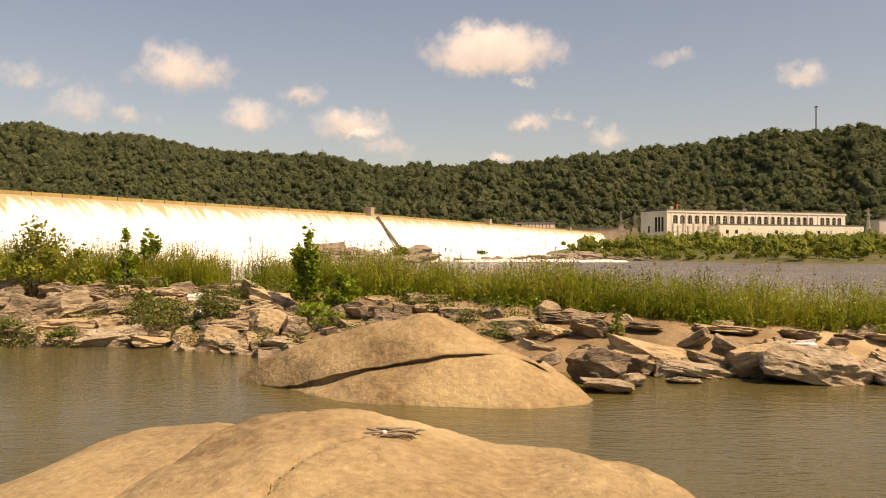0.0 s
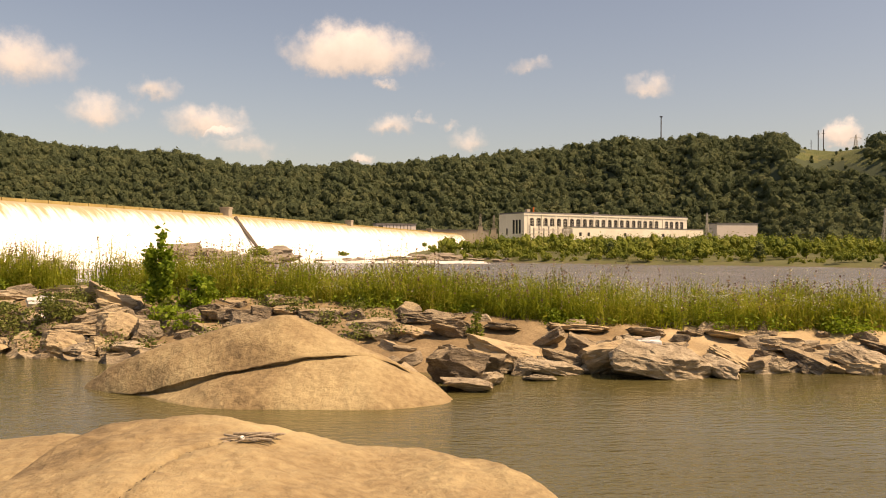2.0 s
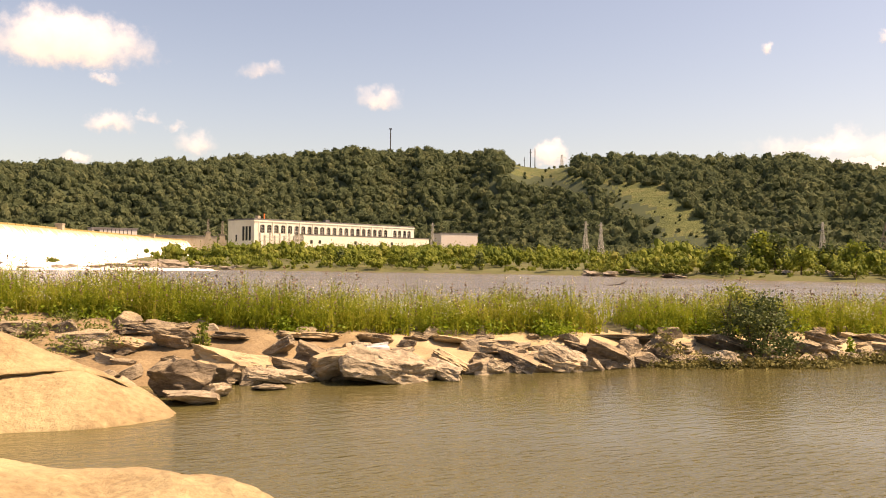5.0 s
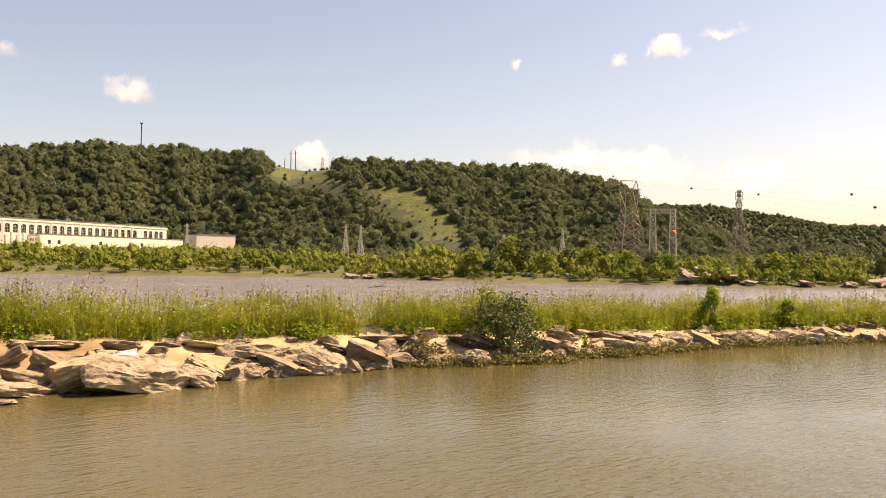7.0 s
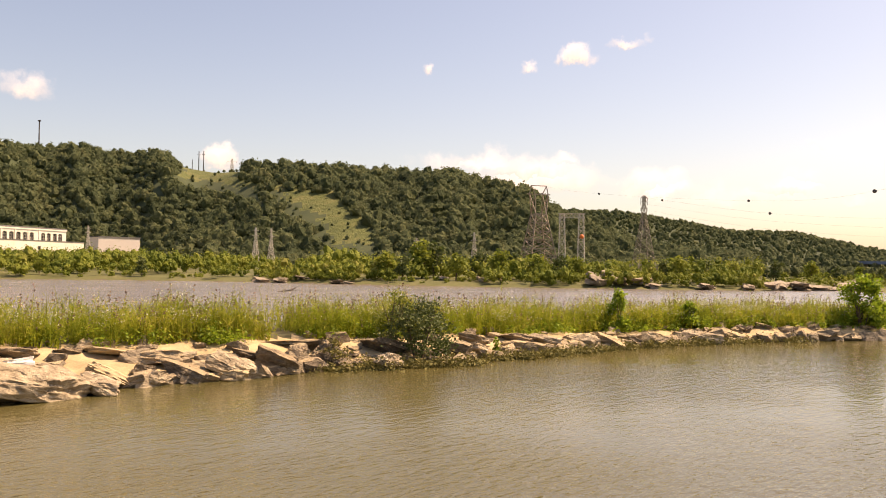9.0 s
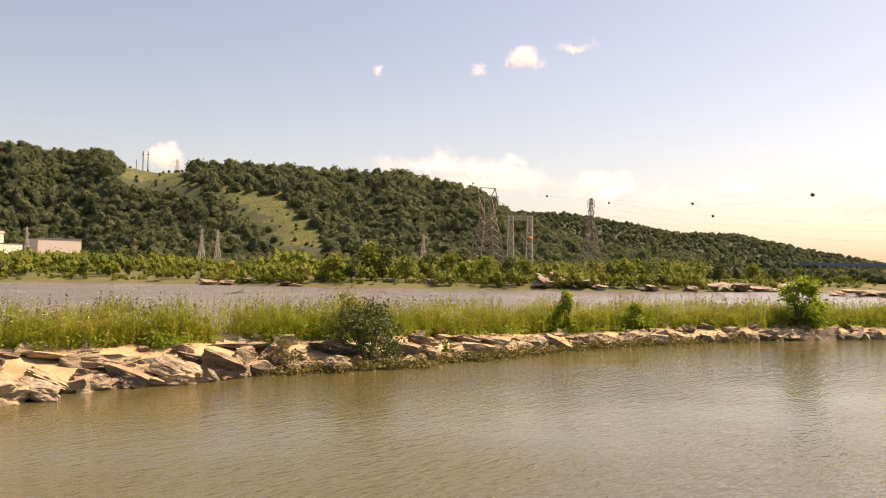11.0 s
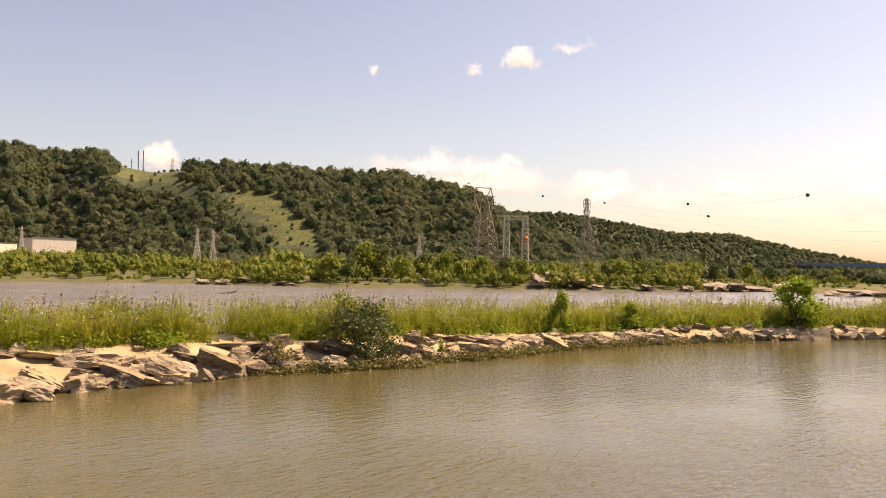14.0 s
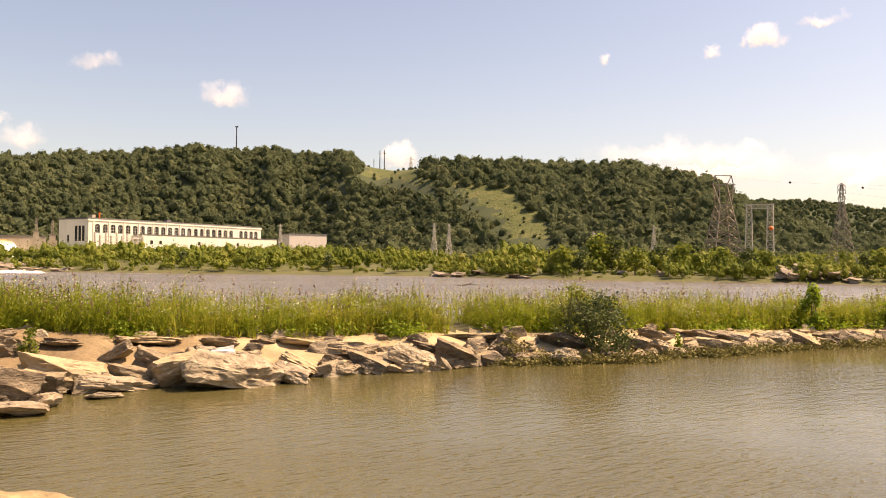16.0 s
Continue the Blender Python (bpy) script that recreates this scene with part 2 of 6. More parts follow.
CONCRETE = material("weathered concrete", [(0.28, 0.22, 0.15), (0.40, 0.33, 0.24), (0.48, 0.41, 0.31)], 0.25, bump=0.3, stretch=(1, 1, 0.4))
WET = material("dark wet concrete", [(0.07, 0.055, 0.04), (0.13, 0.10, 0.07)], 0.4, rough=0.4)
CREST = material("ochre flashboards", [(0.24, 0.175, 0.06), (0.34, 0.255, 0.095), (0.44, 0.345, 0.145)], 0.15, fine=1.5, bump=0.3)
CREAM = material("cream painted concrete", [(0.58, 0.53, 0.43), (0.70, 0.65, 0.54), (0.76, 0.71, 0.61)], 0.09, fine=1.2, stretch=(1, 1, 0.35), rough=0.8)
SHED = material("pale panel cladding", [(0.55, 0.48, 0.43), (0.62, 0.55, 0.49)], 0.3, rough=0.7)
DARK = material("dark window glass", [(0.02, 0.02, 0.022), (0.05, 0.05, 0.05)], 0.5, rough=0.15)
ROOF = material("grey roofing felt", [(0.10, 0.10, 0.10), (0.18, 0.17, 0.16)], 0.3)
PALE_STEEL = material("pale galvanised steel", [(0.45, 0.41, 0.35), (0.58, 0.53, 0.46)], 0.6, rough=0.6)
STEEL = material("weathered galvanised steel", [(0.22, 0.185, 0.145), (0.34, 0.29, 0.23)], 0.6, metal=0.1, rough=0.7)
RUST = material("brown painted lattice steel", [(0.24, 0.19, 0.14), (0.34, 0.275, 0.205)], 0.6, metal=0.1, rough=0.7)
WOODPOLE = material("dark creosoted pole", [(0.05, 0.04, 0.035), (0.09, 0.075, 0.06)], 0.8)
CABLE = material("dark cable", [(0.12, 0.12, 0.12), (0.16, 0.16, 0.16)], 1.0, rough=0.5, metal=0.5)
BALL_DARK = material("dark marker ball", [(0.03, 0.03, 0.03), (0.06, 0.06, 0.06)], 1.0, rough=0.5)
BALL_ORANGE = material("orange marker ball", [(0.75, 0.16, 0.03), (0.85, 0.22, 0.05)], 1.0, rough=0.5)
BLUE_STEEL = material("blue-grey bridge girder", [(0.13, 0.17, 0.24), (0.19, 0.23, 0.30)], 0.05, rough=0.6)
WHITE_PAINT = material("white lorry paint", [(0.75, 0.75, 0.74), (0.82, 0.82, 0.80)], 0.4, rough=0.4)
BARK = material("grey-brown bark", [(0.07, 0.05, 0.035), (0.14, 0.10, 0.07)], 3.0, bump=0.6, stretch=(1, 1, 0.3))
DRIFT = material("bleached driftwood", [(0.13, 0.10, 0.07), (0.30, 0.24, 0.17), (0.42, 0.35, 0.26)], 4.0, stretch=(1, 1, 0.3))
TREE = material("summer broadleaf canopy", [(0.066, 0.086, 0.048), (0.110, 0.136, 0.070), (0.155, 0.178, 0.088), (0.21, 0.218, 0.108)], 0.03, fine=0.5, rough=0.95, leaf=0.52, island=0.5, bump=0.8, bump_scale=0.9, bump_dist=0.8, spec=0.1)
SHRUB = material("willow scrub leaves", [(0.09, 0.125, 0.02), (0.16, 0.20, 0.032), (0.25, 0.275, 0.045), (0.34, 0.325, 0.085)], 0.06, fine=0.7, rough=0.7, leaf=0.4, island=0.55, spec=0.2)
LEAF_MID = material("olive green leaves", [(0.075, 0.095, 0.02), (0.14, 0.165, 0.036), (0.24, 0.25, 0.075)], 1.0, rough=0.65, leaf=0.35, island=0.7, spec=0.3)
LEAF_BRIGHT = material("bright green leaves", [(0.11, 0.175, 0.016), (0.20, 0.29, 0.026), (0.33, 0.41, 0.05)], 1.2, rough=0.6, leaf=0.5, island=0.7, spec=0.3)
LEAF_DARK = material("dull green leaves", [(0.05, 0.07, 0.022), (0.09, 0.12, 0.035), (0.15, 0.17, 0.06)], 1.0, rough=0.65, leaf=0.25, island=0.7, spec=0.3)
LEAF_OLIVE = material("olive water-weed leaves", [(0.11, 0.10, 0.03), (0.18, 0.16, 0.05), (0.26, 0.23, 0.09)], 1.0, rough=0.7, leaf=0.25, island=0.7, spec=0.2)
GRASS = material("tall weed stems", [(0.125, 0.165, 0.016), (0.235, 0.28, 0.028), (0.35, 0.365, 0.045), (0.47, 0.415, 0.095)], 0.30, fine=2.2, rough=0.7, leaf=0.55, island=0.6, spec=0.2)
SEED = material("brown seed heads", [(0.13, 0.075, 0.055), (0.23, 0.145, 0.10), (0.34, 0.25, 0.15)], 0.6, island=0.8, rough=0.9, leaf=0.2)
FLOWER = material("cream weed blossom", [(0.30, 0.34, 0.13), (0.52, 0.52, 0.32), (0.68, 0.66, 0.50)], 1.0, island=0.9, rough=0.9, leaf=0.3)
POOL = water_material("still murky backwater", (0.110, 0.094, 0.036), 0.055,
                      [(0.9, (1, 2.6, 1), 0.42, 0.14, 20), (2.4, (1, 2.6, 1), 0.75, 0.065, 12), (6.0, (1, 2.0, 1), 0.55, 0.02, 24)])
RIVER = water_material("fast grey river water", (0.20, 0.17, 0.14), 0.2,
                       [(0.12, (1, 1, 1), 0.8, 1.0, -35), (0.4, (1, 2, 1), 0.9, 0.45, -35), (1.3, (1, 1.6, 1), 0.8, 0.14, -30)])

# ---- building helpers ----
rng = np.random.default_rng(7)


def np_mesh(name, verts, faces, mats, idx=None, smooth=False):
    """A mesh from arrays; all faces have the same number of corners."""
    me = bpy.data.meshes.new(name)
    verts, faces = np.asarray(verts, np.float32), np.asarray(faces, np.int32)
    k = faces.shape[1]
    me.vertices.add(len(verts))
    me.vertices.foreach_set("co", verts.ravel())
    me.loops.add(faces.size)
    me.loops.foreach_set("vertex_index", faces.ravel())
    me.polygons.add(len(faces))
    me.polygons.foreach_set("loop_start", np.arange(0, faces.size, k, dtype=np.int32))
    for m in mats:
        me.materials.append(m)
    if idx is not None:
        me.polygons.foreach_set("material_index", np.asarray(idx, np.int32))
    me.polygons.foreach_set("use_smooth", np.full(len(faces), smooth))
    me.update(calc_edges=True)
    me.validate()
    return me


def part(name, bm, mat, parent, label="", smooth=False):
    me = bm
    if isinstance(bm, bmesh.types.BMesh):
        me = bpy.data.meshes.new(name)
        bm.to_mesh(me)
        bm.free()
        me.materials.append(mat)
        if smooth:
            for p in me.polygons:
                p.use_smooth = True
    ob = new(name, me)
    ob.parent = parent
    if label:
        tagged(ob, label)
    return ob


def thing(name, m, label, category, group="", kind=""):
    ob = new(name)
    ob.empty_display_size = 0.2
    ob.matrix_world = m
    return tagged(ob, label, category, group, kind)


def solid(name, me, label, category, m=None, group="", kind=""):
    ob = new(name, me)
    if m is not None:
        ob.matrix_world = m
    return tagged(ob, label, category, group, kind)


def box(bm, x0, x1, y0, y1, z0, z1):
    v = [bm.verts.new((x, y, z)) for z in (z0, z1) for x, y in ((x0, y0), (x1, y0), (x1, y1), (x0, y1))]
    for f in ((3, 2, 1, 0), (4, 5, 6, 7), (0, 1, 5, 4), (1, 2, 6, 5), (2, 3, 7, 6), (3, 0, 4, 7)):
        bm.faces.new([v[i] for i in f])


def boxed(*dims):
    bm = bmesh.new()
    box(bm, *dims)
    return bm


def rod(bm, a, b, r0, r1=None, n=4):
    """A tapered bar from a to b."""
    a, b = Vector(a), Vector(b)
    r1 = r0 if r1 is None else r1
    q = (b - a).to_track_quat("Z", "Y")
    rings = []
    for p, r in ((a, r0), (b, r1)):
        rings.append([bm.verts.new(p + q @ Vector((r * math.cos(2 * math.pi * (i + 0.5) / n), r * math.sin(2 * math.pi * (i + 0.5) / n), 0))) for i in range(n)])
    for i in range(n):
        bm.faces.new((rings[0][i], rings[0][(i + 1) % n], rings[1][(i + 1) % n], rings[1][i]))
    bm.faces.new(rings[0][::-1])
    bm.faces.new(rings[1])


def polar(az, d, z=0.0):
    return (d * math.sin(radians(az)), d * math.cos(radians(az)), z)


def fbm(p, scale, octaves=4):
    """Cheap layered noise on an (n, 3) array, about -1 to 1."""
    return np.array([noise.fractal(Vector(q) * scale, 0.9, 2.0, octaves, noise_basis="PERLIN_ORIGINAL") for q in p])


# ---- the lie of the land ----
# edge of the backwater along the spit: x, y, height of the bank behind it, width of the rocky slope
SHORE = np.array([(-150, 62, 2.6, 8), (-60, 47, 2.7, 8), (-30, 41.5, 2.7, 8), (-21, 40, 2.6, 8), (-14, 39, 2.4, 8), (-8.5, 36.2, 2.2, 8), (-3, 33.5, 2.0, 8), (3, 30.5, 1.8, 8),
                  (7, 29.7, 1.65, 7), (11.7, 29.3, 1.35, 5.5), (15.5, 29, 1.25, 5), (21.7, 27.8, 1.25, 4.5), (25, 28, 1.2, 4), (31, 25.7, 1.15, 4), (36.4, 25.3, 1.0, 3.5),
                  (43, 24.6, 0.9, 3), (50, 22.9, 0.9, 2.5), (56.5, 19.7, 0.95, 2.5), (69, 11, 0.9, 2.5), (90, -8, 0.9, 2.5), (130, -60, 0.9, 2.5)])


def bank(x, y):
    """Signed distance into the spit from its pool edge, with the bank's height and slope width there."""
    best = np.full(x.shape, 1e9)
    sd, hb, wb = np.zeros(x.shape), np.zeros(x.shape), np.ones(x.shape)
    for p, q in zip(SHORE[:-1], SHORE[1:]):
        d = q[:2] - p[:2]
        n = np.hypot(*d)
        t = np.clip(((x - p[0]) * d[0] + (y - p[1]) * d[1]) / n**2, 0, 1)
        ex, ey = x - p[0] - t * d[0], y - p[1] - t * d[1]
        e = np.hypot(ex, ey)
        side = np.sign(d[0] * (y - p[1]) - d[1] * (x - p[0]))
        m = e < best
        best = np.where(m, e, best)
        sd = np.where(m, side * e, sd)
        hb = np.where(m, p[2] + t * (q[2] - p[2]), hb)
        wb = np.where(m, p[3] + t * (q[3] - p[3]), wb)
    return sd, hb, wb


FLAT = 7.5   # weedy top of the spit


def spit_z(x, y):
    d, h, w = bank(x, y)
    up = h * np.clip((d - 0.5) / (w - 0.5), 0, 1) ** 0.72
    back = np.clip((d - w - FLAT) / 5.0, 0, 1)
    z = np.where(d < 0.5, np.maximum((d - 0.5) * 0.45, -1.3), up)
    return z * (1 - back) - 1.3 * back


FAR_AZ = [-180, -6, 4, 8, 9.5, 12, 16, 20.6, 27, 38, 44, 48.7, 57, 65, 70, 74, 81, 92, 110, 180]
FAR_R = [900, 900, 640, 420, 330, 296, 276, 263, 257, 238, 222, 212, 213, 216, 228, 245, 300, 400, 600, 600]
RIDGE_AZ = [-50, -27.5, -24.5, -18, -14.3, -10.7, -7, -3.2, 2.5, 8.2, 13, 17.2, 20, 25, 27.5, 30.3, 32.2, 34, 37.8, 41.9, 46.9, 50.1, 52.4, 53.9, 55.5, 57.2, 60, 63, 66, 70, 75, 80, 100]
RIDGE_EL = [7.0, 7.0, 6.75, 6.35, 5.9, 5.8, 5.4, 4.9, 5.15, 5.35, 5.9, 6.3, 6.6, 6.75, 6.7, 6.6, 6.25, 6.0, 6.0, 6.2, 6.15, 5.8, 5.55, 5.0, 4.45, 3.55, 2.4, 1.5, 1.0, 0.6, 0.15, 0.05, 0.0]
RIDGE_R = [1250, 1250, 1250, 1200, 1180, 1150, 1100, 1050, 1020, 1000, 1000, 1000, 1000, 1000, 1000, 980, 960, 940, 900, 880, 860, 850, 845, 840, 835, 830, 800, 760, 740, 720, 700, 700, 700]
FOOT_R = [850, 850, 850, 840, 830, 820, 800, 780, 770, 760, 750, 745, 740, 735, 730, 700, 660, 630, 600, 580, 560, 550, 545, 540, 535, 530, 520, 500, 480, 470, 460, 460, 460]
BACK_AZ = [40, 50, 57, 61.5, 65.2, 67.8, 72, 75.7, 79.5, 81, 86, 100]
BACK_EL = [3.5, 3.8, 3.75, 3.6, 2.95, 2.4, 2.25, 1.38, 0.62, 0.4, 0.3, 0.3]


def land_z(az, r, x, y):
    s = np.interp(az, FAR_AZ, FAR_R)
    z = np.clip((r - s) / 6, -1.3, 1.0) + 1.2 * np.clip((r - s - 6) / 30, 0, 1) + 2.3 * np.clip((r - s - 40) / 160, 0, 1)
    rr, rf = np.interp(az, RIDGE_AZ, RIDGE_R), np.interp(az, RIDGE_AZ, FOOT_R)
    top = 4.5 + rr * np.tan(np.radians(np.interp(az, RIDGE_AZ, RIDGE_EL)))
    f = np.clip((r - rf) / (rr - rf), 0, 1)
    over = np.clip((r - rr) / 500, 0, 1)
    hill = (top - 4) * (f * f * (3 - 2 * f)) ** 0.85 * (1 - 0.45 * over * over)
    gully = 1 + 0.16 * np.sin(az * 0.9 + 2.5 * np.sin(az * 0.23) + r * 0.004) * f * (1 - f) * 2.5
    hill = hill * gully
    btop = 4.5 + 2000 * np.tan(np.radians(np.interp(az, BACK_AZ, BACK_EL)))
    g = np.clip((r - 1150) / 850, 0, 1)
    bh = np.where((az > 42) & (az < 100), (btop - 4) * g * g * (3 - 2 * g), 0) * np.clip((az - 42) / 8, 0, 1)
    bh = bh * (1 - 0.5 * np.clip((r - 2000) / 1500, 0, 1))
    return np.where(r > s, z + np.maximum(hill, bh), z)


def near_z(x, y):
    """The shore that the viewer stands on."""
    edge = 3.0 - 1.1 * np.maximum(0, x - 1.5)
    return np.where(y < edge, 2.9 + 0.05 * np.maximum(0, -y - 5), np.maximum(2.9 - 1.0 * (y - edge), -1.3))


def ground_z(x, y):
    x, y = np.asarray(x, float), np.asarray(y, float)
    r, az = np.hypot(x, y), np.degrees(np.arctan2(x, y))
    return np.maximum(np.maximum(spit_z(x, y), land_z(az, r, x, y)), near_z(x, y))


def gz(x, y):
    return float(ground_z(np.array([x]), np.array([y]))[0])


azs = np.concatenate([np.arange(-180, -36, 6), np.arange(-36, 31, 0.36), np.arange(31, 46, 0.18), np.arange(46, 92, 0.36), np.arange(92, 180, 3)])
rs = np.concatenate([[-0.3], np.arange(0.8, 24, 0.8), np.arange(24, 76, 0.40), np.arange(76, 200, 8), np.arange(200, 320, 2.5), np.arange(320, 560, 14), np.arange(560, 960, 6), np.arange(960, 1400, 14), np.arange(1400, 4800, 80)])
AZ, RR = np.meshgrid(azs, rs)
GX, GY = RR * np.sin(np.radians(AZ)), RR * np.cos(np.radians(AZ))
GZ = ground_z(GX, GY)
near_mask = (RR > 22) & (RR < 80)
pts = np.stack([GX[near_mask], GY[near_mask], 0 * GX[near_mask]], 1)
dz = fbm(pts, 0.45, 4)
wet = np.clip(GZ[near_mask] + 0.3, 0, 1)
GZ[near_mask] += dz * 0.22 * wet
nr, na = GZ.shape
gi = np.arange(nr * na).reshape(nr, na)
nxt = np.roll(gi, -1, axis=1)
quads = np.stack([gi[:-1].ravel(), gi[1:].ravel(), nxt[1:].ravel(), nxt[:-1].ravel()], 1)[:, ::-1]
cx, cy, cz = (a[:-1].ravel() for a in (GX, GY, GZ))
cr_, ca = np.hypot(cx, cy), np.degrees(np.arctan2(cx, cy))
bd, bh_, bw = bank(cx, cy)
foot = np.interp(ca, RIDGE_AZ, FOOT_R)


def cleared(az, el):
    """The mown power-line strips on the far hillside, by bearing and angle of sight."""
    az = az + 0.25 * np.sin(el * 9.0) + 0.18 * np.sin(el * 23.0 + az * 3.0)
    el = el + 0.12 * np.sin(az * 6.0)
    a = (az > 32.0) & (az < 37.0) & (el > 5.45 - np.maximum(0, az - 33.5) * 0.18) & (el < 9 - np.clip((az - 35.5) * 8, 0, 3.3))
    mid = np.interp(el, [1.6, 3.3, 4.4, 5.3], [43.3, 42.4, 40.6, 39.8])
    half = np.interp(el, [1.6, 3.3, 4.4, 5.3], [1.6, 1.5, 2.0, 1.9])
    return a | ((np.abs(az - mid) < half) & (el < 5.42 - 0.08 * (az - 38)) & (el > 1.5))


el_c = np.degrees(np.arctan2(cz - 4.5, cr_))
mi = np.full(len(cx), 5)
mi[(cr_ < 300) & (cz > -0.1)] = 0
jag = 2.5 * np.sin(cy * 0.9) + 1.5 * np.sin(cx * 1.7 + cy)
mi[(cr_ < 100) & (cz > -0.1) & (bd > -2) & (cx + jag < 12)] = 6
mi[(cr_ < 100) & (cz > -0.4) & (bd > -3) & (bd < 0.9)] = 6
mi[(bd > bw - 0.3) & (bd < bw + FLAT + 6) & (cr_ < 160)] = 1
mi[(cr_ > 190) & (cz > -0.2)] = 4
mi[(cr_ > foot)] = 2
mi[(cr_ > foot) & cleared(ca, el_c)] = 3
mi[cy < 4] = np.where(cr_[cy < 4] < 150, 1, mi[cy < 4])
ground = solid("ground", np_mesh("ground", np.stack([GX.ravel(), GY.ravel(), GZ.ravel()], 1), quads, [SAND, SOIL, FOREST_FLOOR, MEADOW, ISLE, BED, SILT], mi, True),
               "sandy river banks rising to wooded hills", "ground", kind="structure")

# water: the still backwater this side of the spit, the river beyond it
mid = [(p[0] + 0, p[1] + p[3] + 4) for p in SHORE]
bm = bmesh.new()
line = [bm.verts.new((x, y, 0)) for x, y in mid]
south = [bm.verts.new((x, -120, 0)) for x, y in mid]
for i in range(len(mid) - 1):
    bm.faces.new((south[i], south[i + 1], line[i + 1], line[i]))
me = bpy.data.meshes.new("water")
bm.to_mesh(me)
bm.free()
me.materials.append(POOL)
solid("water_backwater", me, "still murky green-brown backwater with light ripples", "water", kind="structure")
bm = bmesh.new()
line = [bm.verts.new((x, y, 0.02)) for x, y in mid]
north = [bm.verts.new((x * 9, 1100, 0.02)) for x, y in mid]
for i in range(len(mid) - 1):
    bm.faces.new((line[i], line[i + 1], north[i + 1], north[i]))
me = bpy.data.meshes.new("water")
bm.to_mesh(me)
bm.free()
me.materials.append(RIVER)
solid("water_river", me, "fast grey-brown choppy river water", "water", kind="structure")

# ---- the dam ----
DAM = Matrix.Translation((-27.8, 311.4, 0)) @ Matrix.Rotation(math.atan2(0.924, 0.382), 4, "Z")   # x runs along the crest, -y is downstream
DAM_S = np.concatenate([np.arange(-230, 0, 2.0), np.arange(0, 405, 4.0)])


def crest_z(s):
    return float(np.interp(s, [-230, -156, 0, 400], [15.6, 15.9, 17.0, 17.0]))


def falls_material():
    m = bpy.data.materials.new("white falling water")
    m.use_nodes = True
    nt = m.node_tree
    p = nt.nodes["Principled BSDF"]
    uv = nt.nodes.new("ShaderNodeUVMap")
    uv.uv_map = "flow"
    mp = nt.nodes.new("ShaderNodeMapping")
    mp.inputs["Scale"].default_value = (0.55, 0.10, 1)
    n = nt.nodes.new("ShaderNodeTexNoise")
    n.inputs["Scale"].default_value, n.inputs["Detail"].default_value, n.inputs["Roughness"].default_value = 1.0, 6, 0.6
    nt.links.new(uv.outputs[0], mp.inputs[0])
    nt.links.new(mp.outputs[0], n.inputs["Vector"])
    sep = nt.nodes.new("ShaderNodeSeparateXYZ")
    nt.links.new(uv.outputs[0], sep.inputs[0])
    # clear brown sheet at the lip breaks up into foam further down
    mr = nt.nodes.new("ShaderNodeMapRange")
    mr.inputs["From Min"].default_value, mr.inputs["From Max"].default_value = 2.6, 12.0
    mr.inputs["To Min"].default_value, mr.inputs["To Max"].default_value = -0.34, 0.24
    nt.links.new(sep.outputs[1], mr.inputs[0])
    ad = nt.nodes.new("ShaderNodeMath")
    nt.links.new(n.outputs["Fac"], ad.inputs[0])
    nt.links.new(mr.outputs[0], ad.inputs[1])
    cr = nt.nodes.new("ShaderNodeValToRGB")
    el = cr.color_ramp.elements
    el[0].position, el[0].color = 0.24, (0.40, 0.32, 0.18, 1)
    el[1].position, el[1].color = 0.50, (0.84, 0.82, 0.78, 1)
    nt.links.new(ad.outputs[0], cr.inputs[0])
    nt.links.new(cr.outputs[0], p.inputs["Base Color"])
    b = nt.nodes.new("ShaderNodeBump")
    b.inputs["Strength"].default_value, b.inputs["Distance"].default_value = 0.35, 0.5
    nt.links.new(n.outputs["Fac"], b.inputs["Height"])
    nt.links.new(b.outputs[0], p.inputs["Normal"])
    p.inputs["Roughness"].default_value = 0.6
    return m


FALLS = falls_material()
FOAM = material("churned white foam", [(0.45, 0.38, 0.28), (0.70, 0.66, 0.60), (0.86, 0.85, 0.82)], 0.25, fine=1.4, bump=0.8, bump_scale=0.8, bump_dist=0.5, rough=0.7)
dam = thing("dam", DAM, "long concrete overflow dam with water pouring over its whole length", "dam")


def sweep(name, outline, mat, parent, s_list, uvs=False, label="", rough=0.0):
    """An outline (y, height share) swept along the crest."""
    verts, faces, flow = [], [], []
    k = len(outline)
    for s in s_list:
        zc = crest_z(s)
        run = 0.0
        for i, (y, hh, add) in enumerate(outline):
            jig = rough * noise.noise(Vector((s * 0.35, y * 0.2, 3))) if 0 < i < k - 1 else 0
            verts.append((s, y + jig, hh * zc + add))
            if i:
                run += math.hypot(y - outline[i - 1][0], (hh - outline[i - 1][1]) * zc + add - outline[i - 1][2])
            flow.append((s, run))
    for a in range(len(s_list) - 1):
        for i in range(k - 1):
            faces.append((a * k + i, a * k + i + 1, (a + 1) * k + i + 1, (a + 1) * k + i))
    me = np_mesh(name, verts, faces, [mat], smooth=uvs)
    if uvs:
        lay = me.uv_layers.new(name="flow")
        for lp in me.loops:
            lay.data[lp.index].uv = flow[lp.vertex_index]
    ob = new(name, me)
    ob.parent = parent
    if label:
        tagged(ob, label)
    return ob


